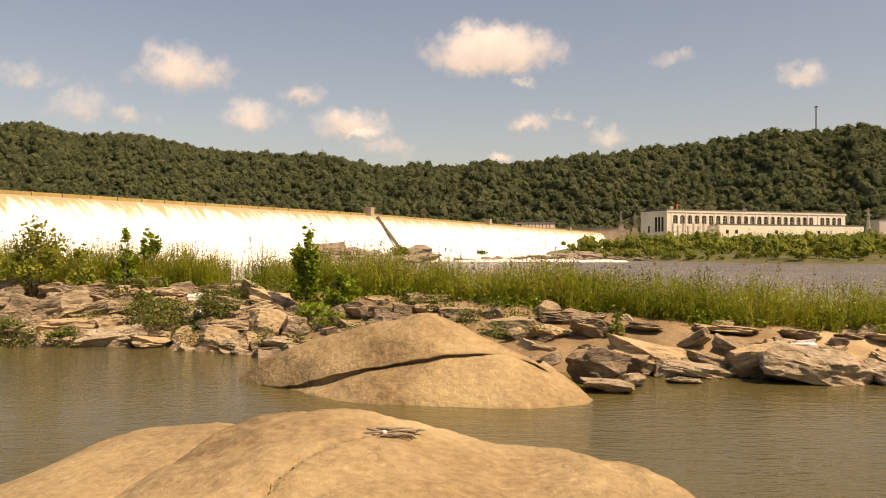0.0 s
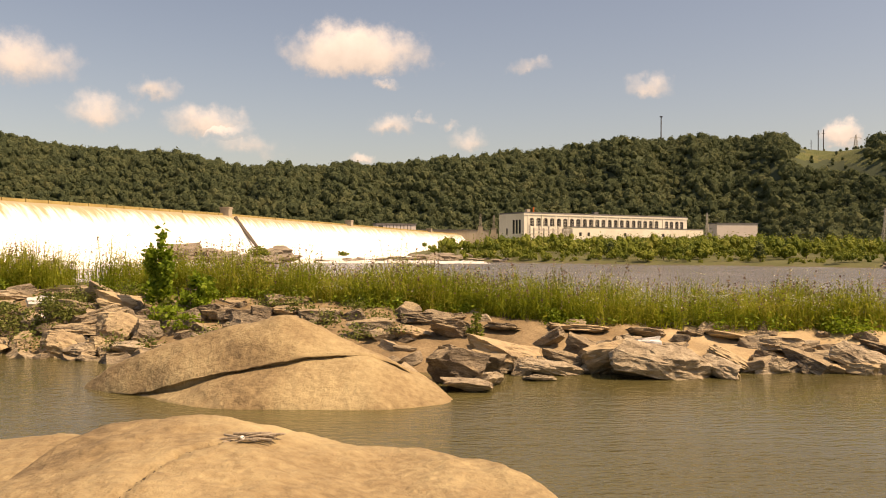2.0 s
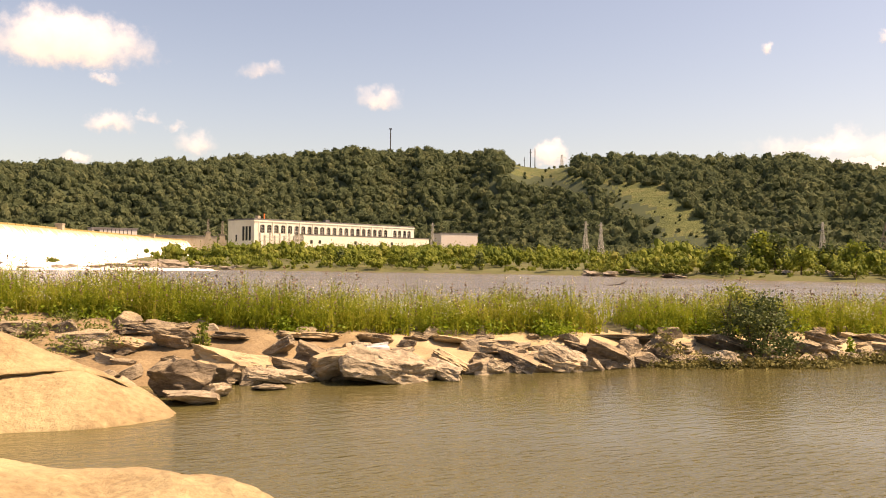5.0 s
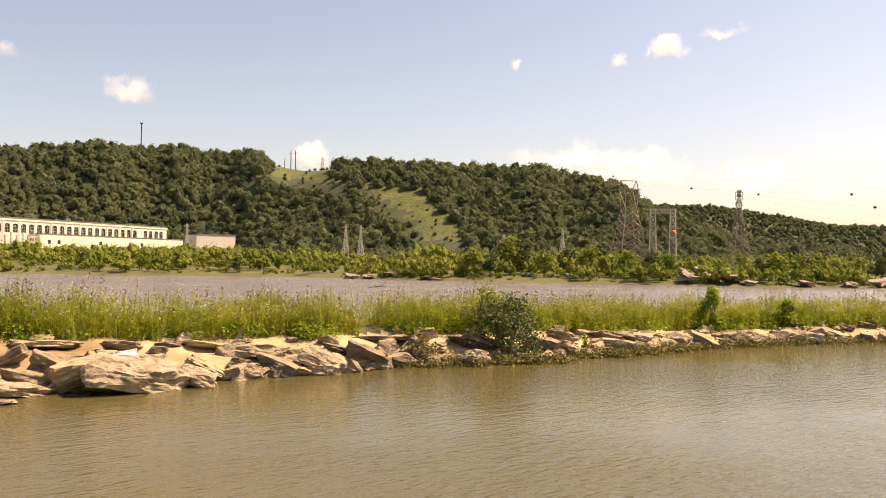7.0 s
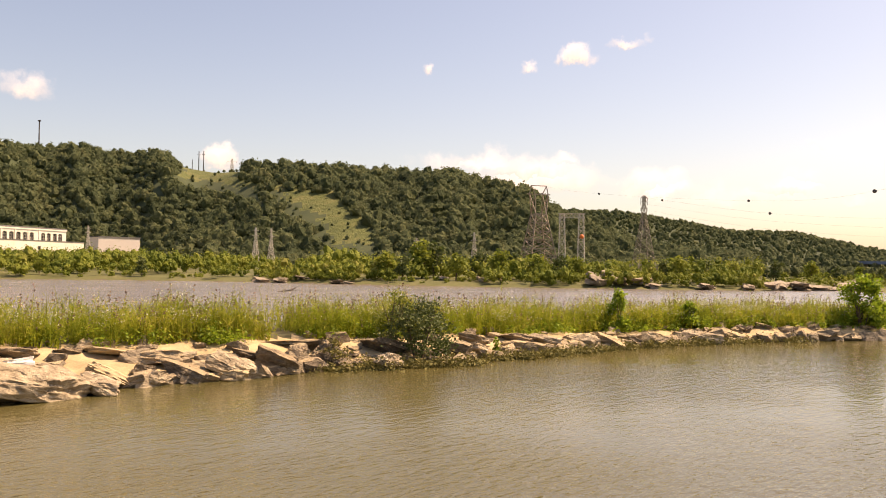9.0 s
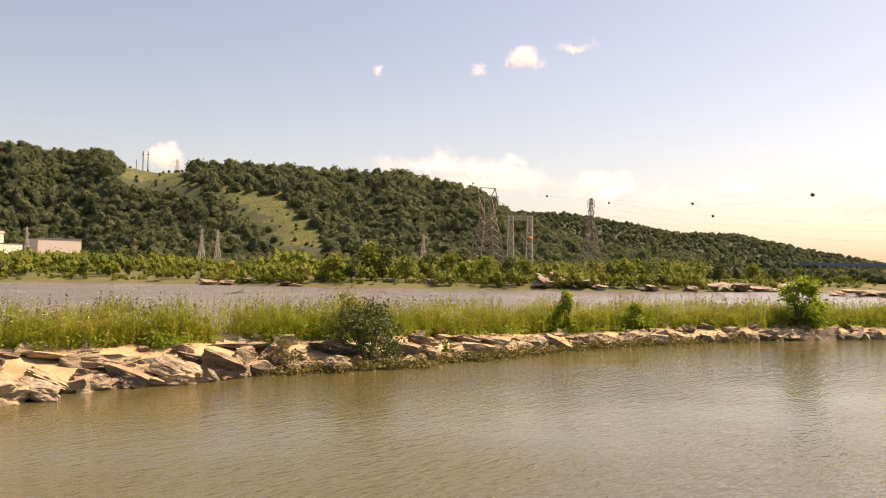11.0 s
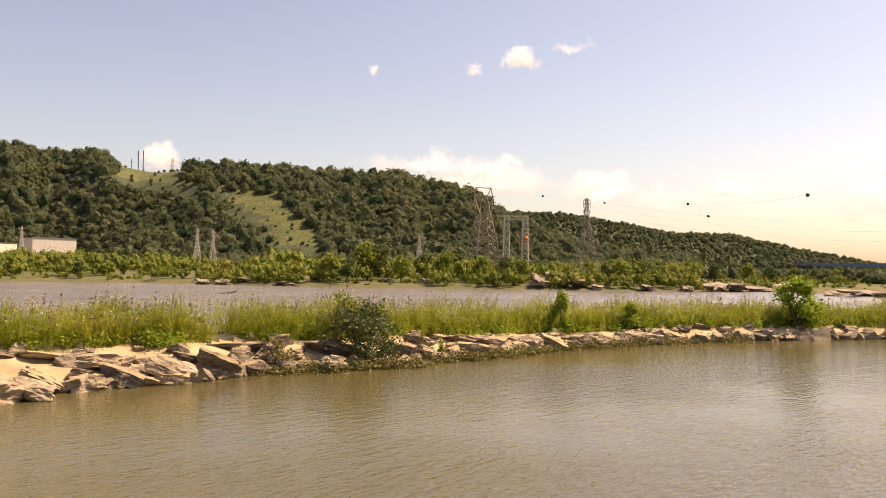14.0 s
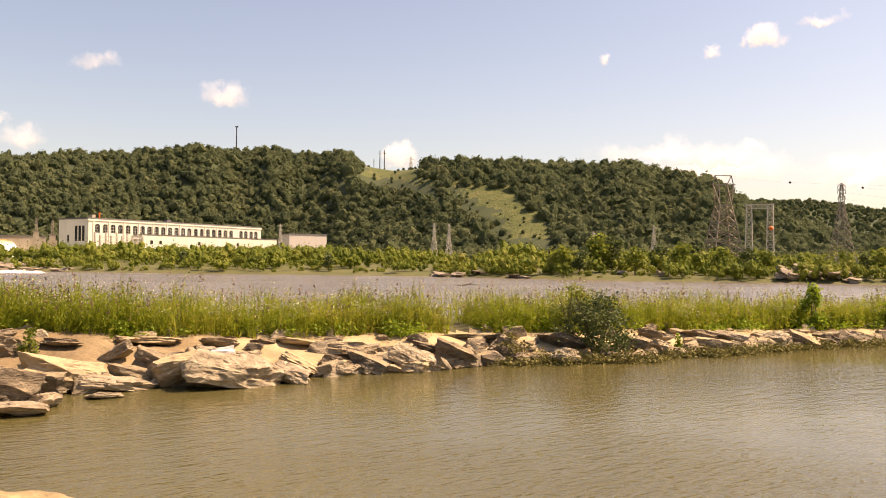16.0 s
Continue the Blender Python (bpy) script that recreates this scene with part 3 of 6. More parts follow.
sweep("dam_wall", [(-13, 0, -2), (-12, 0.1, 0), (-7, 0.5, 0), (-3, 0.85, -0.6), (-1.2, 1, -1.3), (4, 1, -1.3), (6, 0, -2)], CONCRETE, dam, DAM_S)
sweep("water_curtain", [(0.9, 1, -0.95), (-1.0, 1, -0.85), (-2.2, 0.97, -0.9), (-3.6, 0.88, -0.4), (-5.2, 0.74, 0), (-7.6, 0.52, 0), (-10.2, 0.28, 0), (-13.0, 0.08, 0), (-15.5, 0, 0.25)], FALLS, dam, DAM_S, True, "white falling water with brown streaks at the lip", 0.5)
sweep("foam_apron", [(-14.6, 0, 0.45), (-19, 0, 0.5), (-25, 0, 0.28), (-31, 0, -0.15)], FOAM, dam, DAM_S, False, "churned white foam at the foot", 3.5)
# flashboards along the crest, one panel a bay
board = bmesh.new()
box(board, 0.15, 7.85, 0.35, 0.75, -1.2, 0.0)
box(board, 0.0, 0.3, 0.2, 0.95, -1.2, 0.1)
bmesh.ops.bevel(board, geom=board.edges[:], offset=0.03, segments=1, affect="EDGES")
bmesh_me = bpy.data.meshes.new("flashboard")
board.to_mesh(bmesh_me)
board.free()
bmesh_me.materials.append(CREST)
for s in np.arange(-228, 400, 8.0):
    ob = part("flashboard", bmesh_me, None, dam)
    ob.matrix_local = Matrix.Translation((s, 0, crest_z(s + 4))) @ Matrix.Rotation(math.atan2(crest_z(s + 8) - crest_z(s), 8), 4, "Y").inverted()
for s, w, h in ((0.8, 2.8, 3.6), (132, 3.2, 3.0), (300, 3.0, 2.8)):
    bm = boxed(-w / 2, w / 2, -1.9, 1.5, crest_z(s) - 2.8, crest_z(s) + h * 0.45)
    box(bm, -w / 2 - 0.3, w / 2 + 0.3, -2.1, 1.7, crest_z(s) + h * 0.45, crest_z(s) + h * 0.45 + 0.6)
    bmesh.ops.bevel(bm, geom=bm.edges[:], offset=0.12, segments=2, affect="EDGES")
    pier = part("pier", bm, CONCRETE, dam, "blocky tan concrete pier")
    pier.matrix_local = Matrix.Translation((s, 0, 0))
# the bare sloping rib under the first pier
bm = bmesh.new()
for (y0, z0), (y1, z1) in zip([(-2.6, 15.2), (-4.2, 13.0), (-7.0, 9.5), (-11.0, 4.5)], [(-4.2, 13.0), (-7.0, 9.5), (-11.0, 4.5), (-15.5, 0.5)]):
    rod(bm, (1.6 - y0 * 0.05, y0 - 0.7, z0 + 0.5), (1.6 - y1 * 0.05, y1 - 0.7, z1 + 0.5), 0.75, 0.6, 5)
part("rib", bm, WET, dam, "dark wet concrete rib")
# the pond held behind the dam
bm = bmesh.new()
vs = [bm.verts.new(DAM @ Vector(p)) for p in ((-230, 3, 16.0), (400, 3, 16.3), (400, 260, 16.3), (100, 640, 16.3), (-230, 640, 16.0))]
bm.faces.new(vs)
me = bpy.data.meshes.new("water")
bm.to_mesh(me)
bm.free()
me.materials.append(RIVER)
solid("water_reservoir", me, "calm reservoir held behind the dam", "water", kind="structure")

# ---- wooded hills ----


def icos(n, sub=1):
    """Lumpy unit blobs as arrays."""
    made = []
    for i in range(n):
        bm = bmesh.new()
        bmesh.ops.create_icosphere(bm, subdivisions=sub, radius=1)
        for v in bm.verts:
            v.co *= 1 + 0.5 * noise.noise(v.co * 1.5 + Vector((i * 7.3, 1, 2))) + rng.uniform(-0.20, 0.20)
        bm.verts.index_update()
        made.append((np.array([v.co[:] for v in bm.verts]), np.array([[v.index for v in f.verts] for f in bm.faces])))
        bm.free()
    return made


BLOBS = icos(12, 2)


def crowns(name, pos, size, lobes, mat, label, category, sprays=30):
    """Tree crowns: each a rounded mass of leafy lobes with small sprays on it; pos is the foot of each."""
    V, F, off = [], [], 0
    for p, s in zip(pos, size):
        tall = rng.uniform(0.85, 1.25)
        for k in range(lobes):
            bv, bf = BLOBS[rng.integers(12)]
            a = rng.uniform(0, 6.283)
            rad = s * (rng.uniform(0.22, 0.36) if k else 0.42)
            c = np.array([math.cos(a), math.sin(a), 0]) * s * rng.uniform(0.22, 0.40) * (k > 0)
            c[2] = s * (rng.uniform(0.40, 0.95) if k else 0.60) * tall
            ry = rng.uniform(0, 6.283)
            cs, sn = math.cos(ry), math.sin(ry)
            w = np.stack([bv[:, 0] * cs - bv[:, 1] * sn, bv[:, 0] * sn + bv[:, 1] * cs, bv[:, 2] * tall], 1)
            V.append(w * rad + c + p)
            F.append(bf + off)
            off += len(bv)
        n = sprays
        u = rng.normal(size=(n, 3))
        u /= np.linalg.norm(u, axis=1)[:, None]
        u[:, 2] = np.abs(u[:, 2]) * 1.15 - 0.2
        c = u * s * rng.uniform(0.36, 0.62, (n, 1)) * np.array([1, 1, tall]) + np.array(p) + np.array([0, 0, s * 0.6 * tall])
        d = np.cross(u + rng.normal(size=(n, 3)) * 0.4, rng.normal(size=(n, 3)))
        d /= np.linalg.norm(d, axis=1)[:, None] + 1e-6
        b = np.cross(d, u + rng.normal(size=(n, 3)) * 0.5)
        b /= np.linalg.norm(b, axis=1)[:, None] + 1e-6
        w = s * rng.uniform(0.05, 0.12, (n, 1))
        tri = np.stack([c - d * w - b * w * 0.6, c + d * w - b * w * 0.5, c + b * w], 1).reshape(-1, 3)
        V.append(tri)
        F.append(np.arange(n * 3).reshape(-1, 3) + off)
        off += n * 3
    return solid(name, np_mesh(name, np.concatenate(V), np.concatenate(F), [mat]), label, category, kind="stuff")


# scattered trees, thinned wherever two would stand too close
cand_a, cand_r = rng.uniform(-30, 69, 60000), np.sqrt(rng.uniform(450**2, 1290**2, 60000))
foot_c, ridge_c = np.interp(cand_a, RIDGE_AZ, FOOT_R), np.interp(cand_a, RIDGE_AZ, RIDGE_R)
cand_x, cand_y = cand_r * np.sin(np.radians(cand_a)), cand_r * np.cos(np.radians(cand_a))
cand_z = ground_z(cand_x, cand_y)
el_lo, el_hi = np.degrees(np.arctan2(cand_z - 1.5, cand_r)), np.degrees(np.arctan2(cand_z + 6.0, cand_r))
low_c = np.interp(cand_a, [-20, -19.9, -5, -4.9, 9, 9.1], [2.7, 1.9, 1.9, 1.1, 1.1, 0.6])
mown = cleared(cand_a, el_lo) | cleared(cand_a, el_hi)
fits = (cand_r > foot_c - 12) & (cand_r < ridge_c + 10) & (el_hi > low_c) & ((cand_a > 9) | (cand_r > np.maximum(foot_c, 0)))
fits &= ~mown | (rng.random(60000) < 0.10)
taken = set()
pos, size = [], []
for i in np.nonzero(fits)[0]:
    key = (int(cand_x[i] // 6.4), int(cand_y[i] // 6.4))
    if key in taken:
        continue
    taken.add(key)
    s = rng.choice([rng.uniform(5.5, 8.5), rng.uniform(8.0, 11.0), rng.uniform(10.0, 13.0)], p=[0.5, 0.38, 0.12]) * (0.85 if cand_r[i] < foot_c[i] + 20 else 1) * (0.8 if cand_a[i] > 57 else 1)
    if mown[i]:
        s = rng.uniform(1.4, 3.6)
    pos.append((cand_x[i], cand_y[i], cand_z[i] - (0.6 if mown[i] else 3.2)))
    size.append(s)
crowns("hillside_woods", pos, size, 1, TREE, "dense dark green broadleaf woods covering the hillside", "trees", 50)
pos, size = [], []
for i in range(1100):
    a2, r2 = rng.uniform(66.5, 84), 320 + 620 * rng.random() ** 1.3
    if r2 < np.interp(a2, FAR_AZ, FAR_R) + 30:
        continue
    x, y, _ = polar(a2, r2)
    pos.append((x, y, gz(x, y) - 0.8))
    size.append(max(2.2, min(rng.uniform(2.6, 4.6) + r2 * 0.0022, (4.5 + r2 * rng.uniform(0.004, 0.008) - gz(x, y)) * 0.95)))
crowns("lowland_woods", pos, size, 2, TREE, "low dark green woods on the flat far shore", "trees", 60)
pos, size = [], []
for rr in np.arange(960, 2060, 20.0):
    da = np.degrees(13.0 / rr)
    for a in np.arange(55.5, 85, da):
        a2, r2 = a + rng.uniform(-0.7, 0.7) * da, rr + rng.uniform(-12, 12)
        if a2 < 69 and r2 < 1250:
            continue
        x, y, _ = polar(a2, r2)
        small = a2 > 68 and r2 < 1600
        pos.append((x, y, gz(x, y) - (1.5 if small else 3)))
        size.append(max(3.0, min(rng.uniform(6, 9.5), (4.5 + r2 * 0.007 - gz(x, y)) * 0.95)) if small and r2 < 1500 and gz(x, y) < 1.0 + r2 * 0.007 else rng.uniform(8, 13))
crowns("distant_woods", pos, size, 1, TREE, "far wooded ridge in summer leaf", "trees", 14)

# ---- the great smooth boulders in the backwater ----
import itertools

from mathutils.bvhtree import BVHTree

# near-black colour that stands for the shade down in the boulder's crack
CRACK = material("dark crack shade", [(0.03, 0.022, 0.014), (0.07, 0.05, 0.03)], 6.0)


def spline(pts, n):
    """Smooth samples through a row of points."""
    p = np.array(pts, float)
    p = np.vstack([2 * p[0] - p[1], p, 2 * p[-1] - p[-2]])
    out_ = []
    for i in range(1, len(p) - 2):
        for t in np.linspace(0, 1, n, endpoint=False):
            a, b, c, d = p[i - 1], p[i], p[i + 1], p[i + 2]
            out_.append(0.5 * (2 * b + (c - a) * t + (2 * a - 5 * b + 4 * c - d) * t * t + (3 * b - a - 3 * c + d) * t**3))
    out_.append(p[-2])
    return np.array(out_)


def whaleback(rows, under, lip, crack=(), amp=0.07, fine=0.022, n_x=9, n_s=9):
    """A water-worn boulder: rows of x, front y z, crown y z, back y z; under and lip shape the undercut front edge."""
    rows = spline(rows, n_x)
    rings = []
    for x, yf, zf, yp, zp, yb, zb in rows:
        mid_y, mid_z = (yf + yp) / 2, (zf + zp) / 2 + 0.18 * (zp - zf)
        prof = spline([(yb + 0.5, -1.4), (yb, zb), ((yb + yp) / 2, (zb + zp) / 2 + 0.15 * abs(zp - zb)), (yp, zp), (mid_y, mid_z), (yf, zf), (yf + under, zf - lip), (yf + under, -1.4)], n_s)
        rings.append([(x, y, z) for y, z in prof])
    v = np.array(rings)
    nx, ns = v.shape[:2]
    flat = v.reshape(-1, 3)
    flat[:, 2] += amp * fbm(flat * np.array([1, 1, 1.5]), 0.7, 4) + fine * fbm(flat, 3.1, 3)
    flat[:, 1] += amp * 0.7 * fbm(flat + 9.0, 0.8, 3)
    for a, b in zip(crack[:-1], crack[1:]):
        a, b = np.array(a), np.array(b)
        d = b - a
        t = np.clip(((flat[:, :2] - a) @ d) / (d @ d), 0, 1)
        e = np.hypot(*(flat[:, :2] - a - t[:, None] * d).T)
        flat[:, 2] -= 0.08 * np.exp(-((e / 0.05) ** 2))
    g = np.arange(nx * ns).reshape(nx, ns)
    q = np.stack([g[:-1, :-1].ravel(), g[1:, :-1].ravel(), g[1:, 1:].ravel(), g[:-1, 1:].ravel()], 1)
    return np_mesh("boulder", flat, q, [BOULDER], smooth=True)


solid("boulder", whaleback([(-5.4, 9, 0.2, 11.5, 0.4, 14, 0.0), (-4.4, 8.5, 0.6, 12.8, 1.08, 15.5, 0.4), (-3.7, 8, 0.8, 14.5, 1.36, 17, 0.6), (-2.6, 8, 0.95, 15, 1.50, 17.5, 0.8), (-1.4, 8, 0.95, 15, 1.49, 17.5, 0.8),
                            (-0.24, 8, 0.9, 15, 1.26, 17.2, 0.6), (0.7, 8, 0.8, 15, 1.06, 17, 0.5), (1.5, 8, 0.7, 15, 0.90, 16.8, 0.4), (2.3, 8, 0.6, 14.8, 0.92, 16.5, 0.3), (2.9, 8.3, 0.55, 14.6, 0.82, 16, 0.2),
                            (3.45, 8.6, 0.5, 14, 0.80, 15.2, 0.1), (3.95, 9, 0.4, 12.8, 0.60, 14.2, 0.0), (4.4, 9.8, -0.3, 12, -0.2, 13, -0.4)], 0.2, 0.6,
                           [(-1.2, 14.0), (-1.35, 13.7), (-1.6, 13.4), (-1.85, 13.1), (-1.95, 12.8), (-2.15, 12.3), (-2.2, 11.8), (-2.32, 11.2), (-2.5, 10.2)], 0.09, n_x=16, n_s=26),
      "smooth tan granite boulder with a long crack, rising from the water", "boulder", group="smooth boulders")
solid("boulder", whaleback([(-9.5, 9, -0.3, 12, -0.2, 14, -0.4), (-8.3, 8.5, 0.0, 13, 0.25, 15, -0.2), (-7.3, 8, 0.2, 14, 0.55, 16, 0.0), (-6.2, 8, 0.4, 16, 0.92, 18, 0.3), (-5.3, 8, 0.5, 16.3, 1.0, 18.3, 0.4),
                            (-4.1, 9, 0.4, 16.3, 1.02, 18.3, 0.3), (-3, 12, 0.2, 16.3, 0.7, 18, 0.1), (-2.2, 13, 0.0, 16, 0.3, 17, 0.0)], 0.2, 0.5, (), 0.06),
      "low smooth pale tan boulder beside a larger cracked one", "boulder", group="smooth boulders")
solid("boulder", whaleback([(-6.9, 28.6, -0.1, 28.9, 0.05, 29.4, -0.2), (-5.8, 27.6, 0.0, 28.4, 0.85, 29.6, 0.2), (-4.8, 26.9, 0.15, 28, 1.25, 29.8, 0.5), (-3.4, 26.2, 0.6, 27.8, 1.7, 30, 0.8), (-1.5, 25.7, 1.0, 27.5, 2.22, 30.2, 1.0),
                            (-0.6, 25.6, 1.17, 27.3, 2.4, 30.2, 1.0), (0.3, 25.6, 1.25, 27.2, 2.12, 30, 0.9), (1.4, 25.7, 1.25, 27, 1.6, 29.5, 0.7), (2.7, 25.9, 1.0, 26.8, 1.05, 29, 0.4), (3.8, 26, 0.2, 26.4, 0.3, 28, 0.0)], 0.18, 0.10, (), 0.07),
      "humped tan boulder with a deep undercut split along its front", "boulder", group="smooth boulders")
solid("boulder", whaleback([(-4.9, 26.8, -0.2, 27, 0.0, 27.6, -0.1), (-3.6, 25.4, -0.05, 26.3, 0.25, 27.5, 0.25), (-2.4, 24.5, 0.0, 25.9, 0.68, 27.5, 0.6), (-0.5, 24.1, 0.0, 25.8, 1.08, 27.5, 0.9), (1, 23.8, 0.0, 25.7, 1.20, 27.5, 0.95),
                            (2.2, 23.7, 0.0, 25.8, 1.16, 27.5, 0.85), (3.2, 23.9, 0.0, 25.8, 0.65, 27.3, 0.5), (4.0, 24.2, -0.05, 25.6, 0.3, 27, 0.2), (4.6, 24.7, -0.25, 25.3, -0.15, 26, -0.2)], 0.1, 0.5, (), 0.09),
      "sloping tan ledge at the waterline under a split boulder", "boulder", group="smooth boulders")

# the long crack: its inner shade is a thin dark strip on the surface
crack_line = spline([(-1.2, 14.0), (-1.35, 13.7), (-1.6, 13.4), (-1.85, 13.1), (-1.95, 12.8), (-2.15, 12.3), (-2.2, 11.8), (-2.32, 11.2), (-2.5, 10.2)], 9)
big = [o for o in scene.objects if o.name == "boulder"][0]
tree_ = BVHTree.FromPolygons([v.co[:] for v in big.data.vertices], [p.vertices[:] for p in big.data.polygons])
bm = bmesh.new()
prev = None
for i, (cx_, cy_) in enumerate(crack_line):
    cx_ += 0.03 * noise.noise(Vector((i * 0.7, 0, 0)))
    half = (0.016 + 0.016 * abs(noise.noise(Vector((i * 0.4, 3, 0))))) * (0.3 + 0.7 * min(1, i / 10))
    ring = []
    for off_, dz_ in ((-half, -0.02), (-half * 0.6, 0.006), (half * 0.6, 0.006), (half, -0.02)):
        hit = tree_.ray_cast(Vector((cx_ + off_, cy_ - off_ * 0.5, 5)), Vector((0, 0, -1)))[0]
        ring.append(bm.verts.new((cx_ + off_, cy_ - off_ * 0.5, hit.z + dz_)))
    if prev:
        for k in range(3):
            bm.faces.new((prev[k], prev[k + 1], ring[k + 1], ring[k]))
    prev = ring
part("crack_fill", bm, CRACK, big, "thin dark strip standing in for the shade in a crack")

# driftwood caught on the near boulder
nest_z = tree_.ray_cast(Vector((-0.86, 14.1, 5)), Vector((0, 0, -1)))[0].z
nest = thing("driftwood_pile", pose(-0.86, 14.1, nest_z + 0.03), "small heap of bleached sticks and dark debris on a boulder", "driftwood")
for i in range(22):
    a, ln = rng.uniform(-0.6, 0.6) + (math.pi if rng.random() < 0.5 else 0), rng.uniform(0.2, 0.62)
    c = Vector((rng.uniform(-0.32, 0.36), rng.uniform(-0.16, 0.12), rng.uniform(0.0, 0.07)))
    d = Vector((math.cos(a), math.sin(a), rng.uniform(-0.12, 0.12))) * ln / 2
    bm = bmesh.new()
    rod(bm, c - d, c + d * 0.1 + Vector((0, 0.02, 0.01)), 0.022, 0.018, 6)
    rod(bm, c + d * 0.1 + Vector((0, 0.02, 0.01)), c + d, 0.018, 0.008, 6)
    part("stick", bm, DRIFT, nest)
bm = bmesh.new()
bmesh.ops.create_icosphere(bm, subdivisions=2, radius=0.04)
part("pebble", bm, WHITE_ROCK, nest, "white pebble", True).location = (-0.1, -0.16, 0.06)

# ---- broken rock along the bank ----


def rock_mesh(i, flat=0.6, sub=2, planes=11, mat=None):
    """Angular slab: a block split along joint planes, then weathered in layers; about 2 units across."""
    r = np.random.default_rng(100 + i)
    bm = bmesh.new()
    bmesh.ops.create_cube(bm, size=2)
    for _ in range(planes):
        n = Vector(r.normal(size=3) * np.array([1, 1, 0.55])).normalized()
        bmesh.ops.bisect_plane(bm, geom=bm.verts[:] + bm.edges[:] + bm.faces[:], dist=1e-4, plane_co=n * r.uniform(0.68, 1.0), plane_no=n, clear_outer=True)
        bmesh.ops.holes_fill(bm, edges=[e for e in bm.edges if e.is_boundary])
    bmesh.ops.bevel(bm, geom=bm.edges[:], offset=0.16, segments=1, affect="EDGES", clamp_overlap=True)
    bmesh.ops.triangulate(bm, faces=bm.faces[:])
    bmesh.ops.remove_doubles(bm, verts=bm.verts[:], dist=0.07)
    for _ in range(sub):
        long_edges = [e for e in bm.edges if e.calc_length() > (0.34 if sub < 3 else 0.20)]
        bmesh.ops.subdivide_edges(bm, edges=long_edges, cuts=1)
        bmesh.ops.triangulate(bm, faces=bm.faces[:])
    for v in bm.verts:
        q = v.co.copy()
        step = noise.noise(Vector((q.x * 0.5, q.y * 0.5, q.z * 5.0 + q.x * 1.2 + i)))
        v.co += Vector((q.x, q.y, q.z * 0.25)).normalized() * ((0.08 if sub > 2 else 0.13) * step + 0.15 * noise.fractal(q * 1.5 + Vector((i * 3.1, 0, 0)), 0.9, 2.0, 4))
        v.co.z += 0.12 * noise.noise(q * 1.6 + Vector((0, i * 2.0, 0)))
        if sub > 2:
            v.co += q.normalized() * 0.05 * noise.fractal(Vector((q.x, q.y, q.z * 1.8)) * 3.2 + Vector((i, 5, 0)), 0.8, 2.0, 4)
        v.co.z *= flat
    me = bpy.data.meshes.new("rock")
    bm.to_mesh(me)
    bm.free()
    me.materials.append(mat or ROCK)
    for p in me.polygons:
        p.use_smooth = True
    me.set_sharp_from_angle(angle=radians(28))
    return me


ROCKS = [rock_mesh(i, [0.5, 0.62, 0.72, 0.42][i % 4], 1) for i in range(16)]


LOOSE = []


def rock(x, y, z, sx, sy, sz, turn, tilt, label, group="bank rocks", me=None, lean=0.0, joined=False):
    if joined:
        LOOSE.append((int(rng.integers(16)), pose(x, y, z, tilt, lean, turn) @ Matrix.Diagonal((sx, sy, sz, 1))))
        return None
    ob = new("rock", me or ROCKS[int(rng.integers(16))])
    ob.matrix_world = pose(x, y, z, tilt, lean, turn) @ Matrix.Diagonal((sx, sy, sz, 1))
    return tagged(ob, label, "rock", group)


GREY, TAN, PALE, WHITE, DARKER = range(5)
KINDS = {GREY: (ROCK, "grey-brown schist slab set in the sandy bank"), TAN: (TAN_ROCK, "sand-coated brown slab of the bank"), PALE: (PALE_ROCK, "pale veined slab at the waterline"),
         WHITE: (WHITE_ROCK, "white quartz block among grey slabs"), DARKER: (DARK_ROCK, "dark craggy undercut rock on the bank")}
SHAPES = {k: [rock_mesh(200 + 10 * k + i, 1.0, 4, 12, KINDS[k][0]) for i in range(5)] for k in KINDS}
turns = itertools.count()


def bank_rock(x, y, z, w, deep, h, turn, lean, kind):
    """One of the stones that can be told apart: foot at z, sizes across, deep and high."""
    ob = new("rock", SHAPES[kind][next(turns) % 5])
    c, s = abs(math.cos(radians(lean))), abs(math.sin(radians(lean)))
    hh = max(0.16, (h - 0.55 * w * s) / max(c, 0.4))
    ob.matrix_world = pose(x, y, z + h * (0.36 if kind != WHITE else 0.6), -10, lean, turn) @ Matrix.Diagonal((w * 0.58, deep * 0.6, hh * 0.52, 1))
    return tagged(ob, KINDS[kind][1], "rock", "bank rocks")


# the sandy eastern stretch
bank_rock(5.0, 28.3, 0.00, 1.88, 1.24, 1.42, -21, 12, DARKER)
bank_rock(6.5, 29.9, 0.00, 1.40, 0.98, 1.00, -22, -10, DARKER)
bank_rock(7.4, 30.6, 0.14, 2.83, 1.74, 1.20, -16, 10, TAN)
bank_rock(5.3, 26.6, 0.00, 1.55, 1.29, 0.48, -3, 5, PALE)
bank_rock(6.1, 27.5, 0.00, 1.00, 0.79, 0.54, -20, -14, PALE)
bank_rock(9.0, 29.8, 0.00, 1.99, 1.46, 0.55, -23, 4, PALE)
bank_rock(8.0, 28.3, 0.00, 1.01, 0.65, 0.20, -27, 0, PALE)
bank_rock(9.3, 30.1, 0.14, 1.29, 0.84, 0.81, -5, 14, DARKER)
bank_rock(10.4, 30.9, 0.39, 1.28, 1.04, 1.02, -10, 22, DARKER)
bank_rock(10.9, 29.8, 0.00, 1.95, 1.56, 1.39, -29, -26, TAN)
bank_rock(12.7, 28.6, 0.00, 3.07, 2.08, 1.35, -20, 6, PALE)
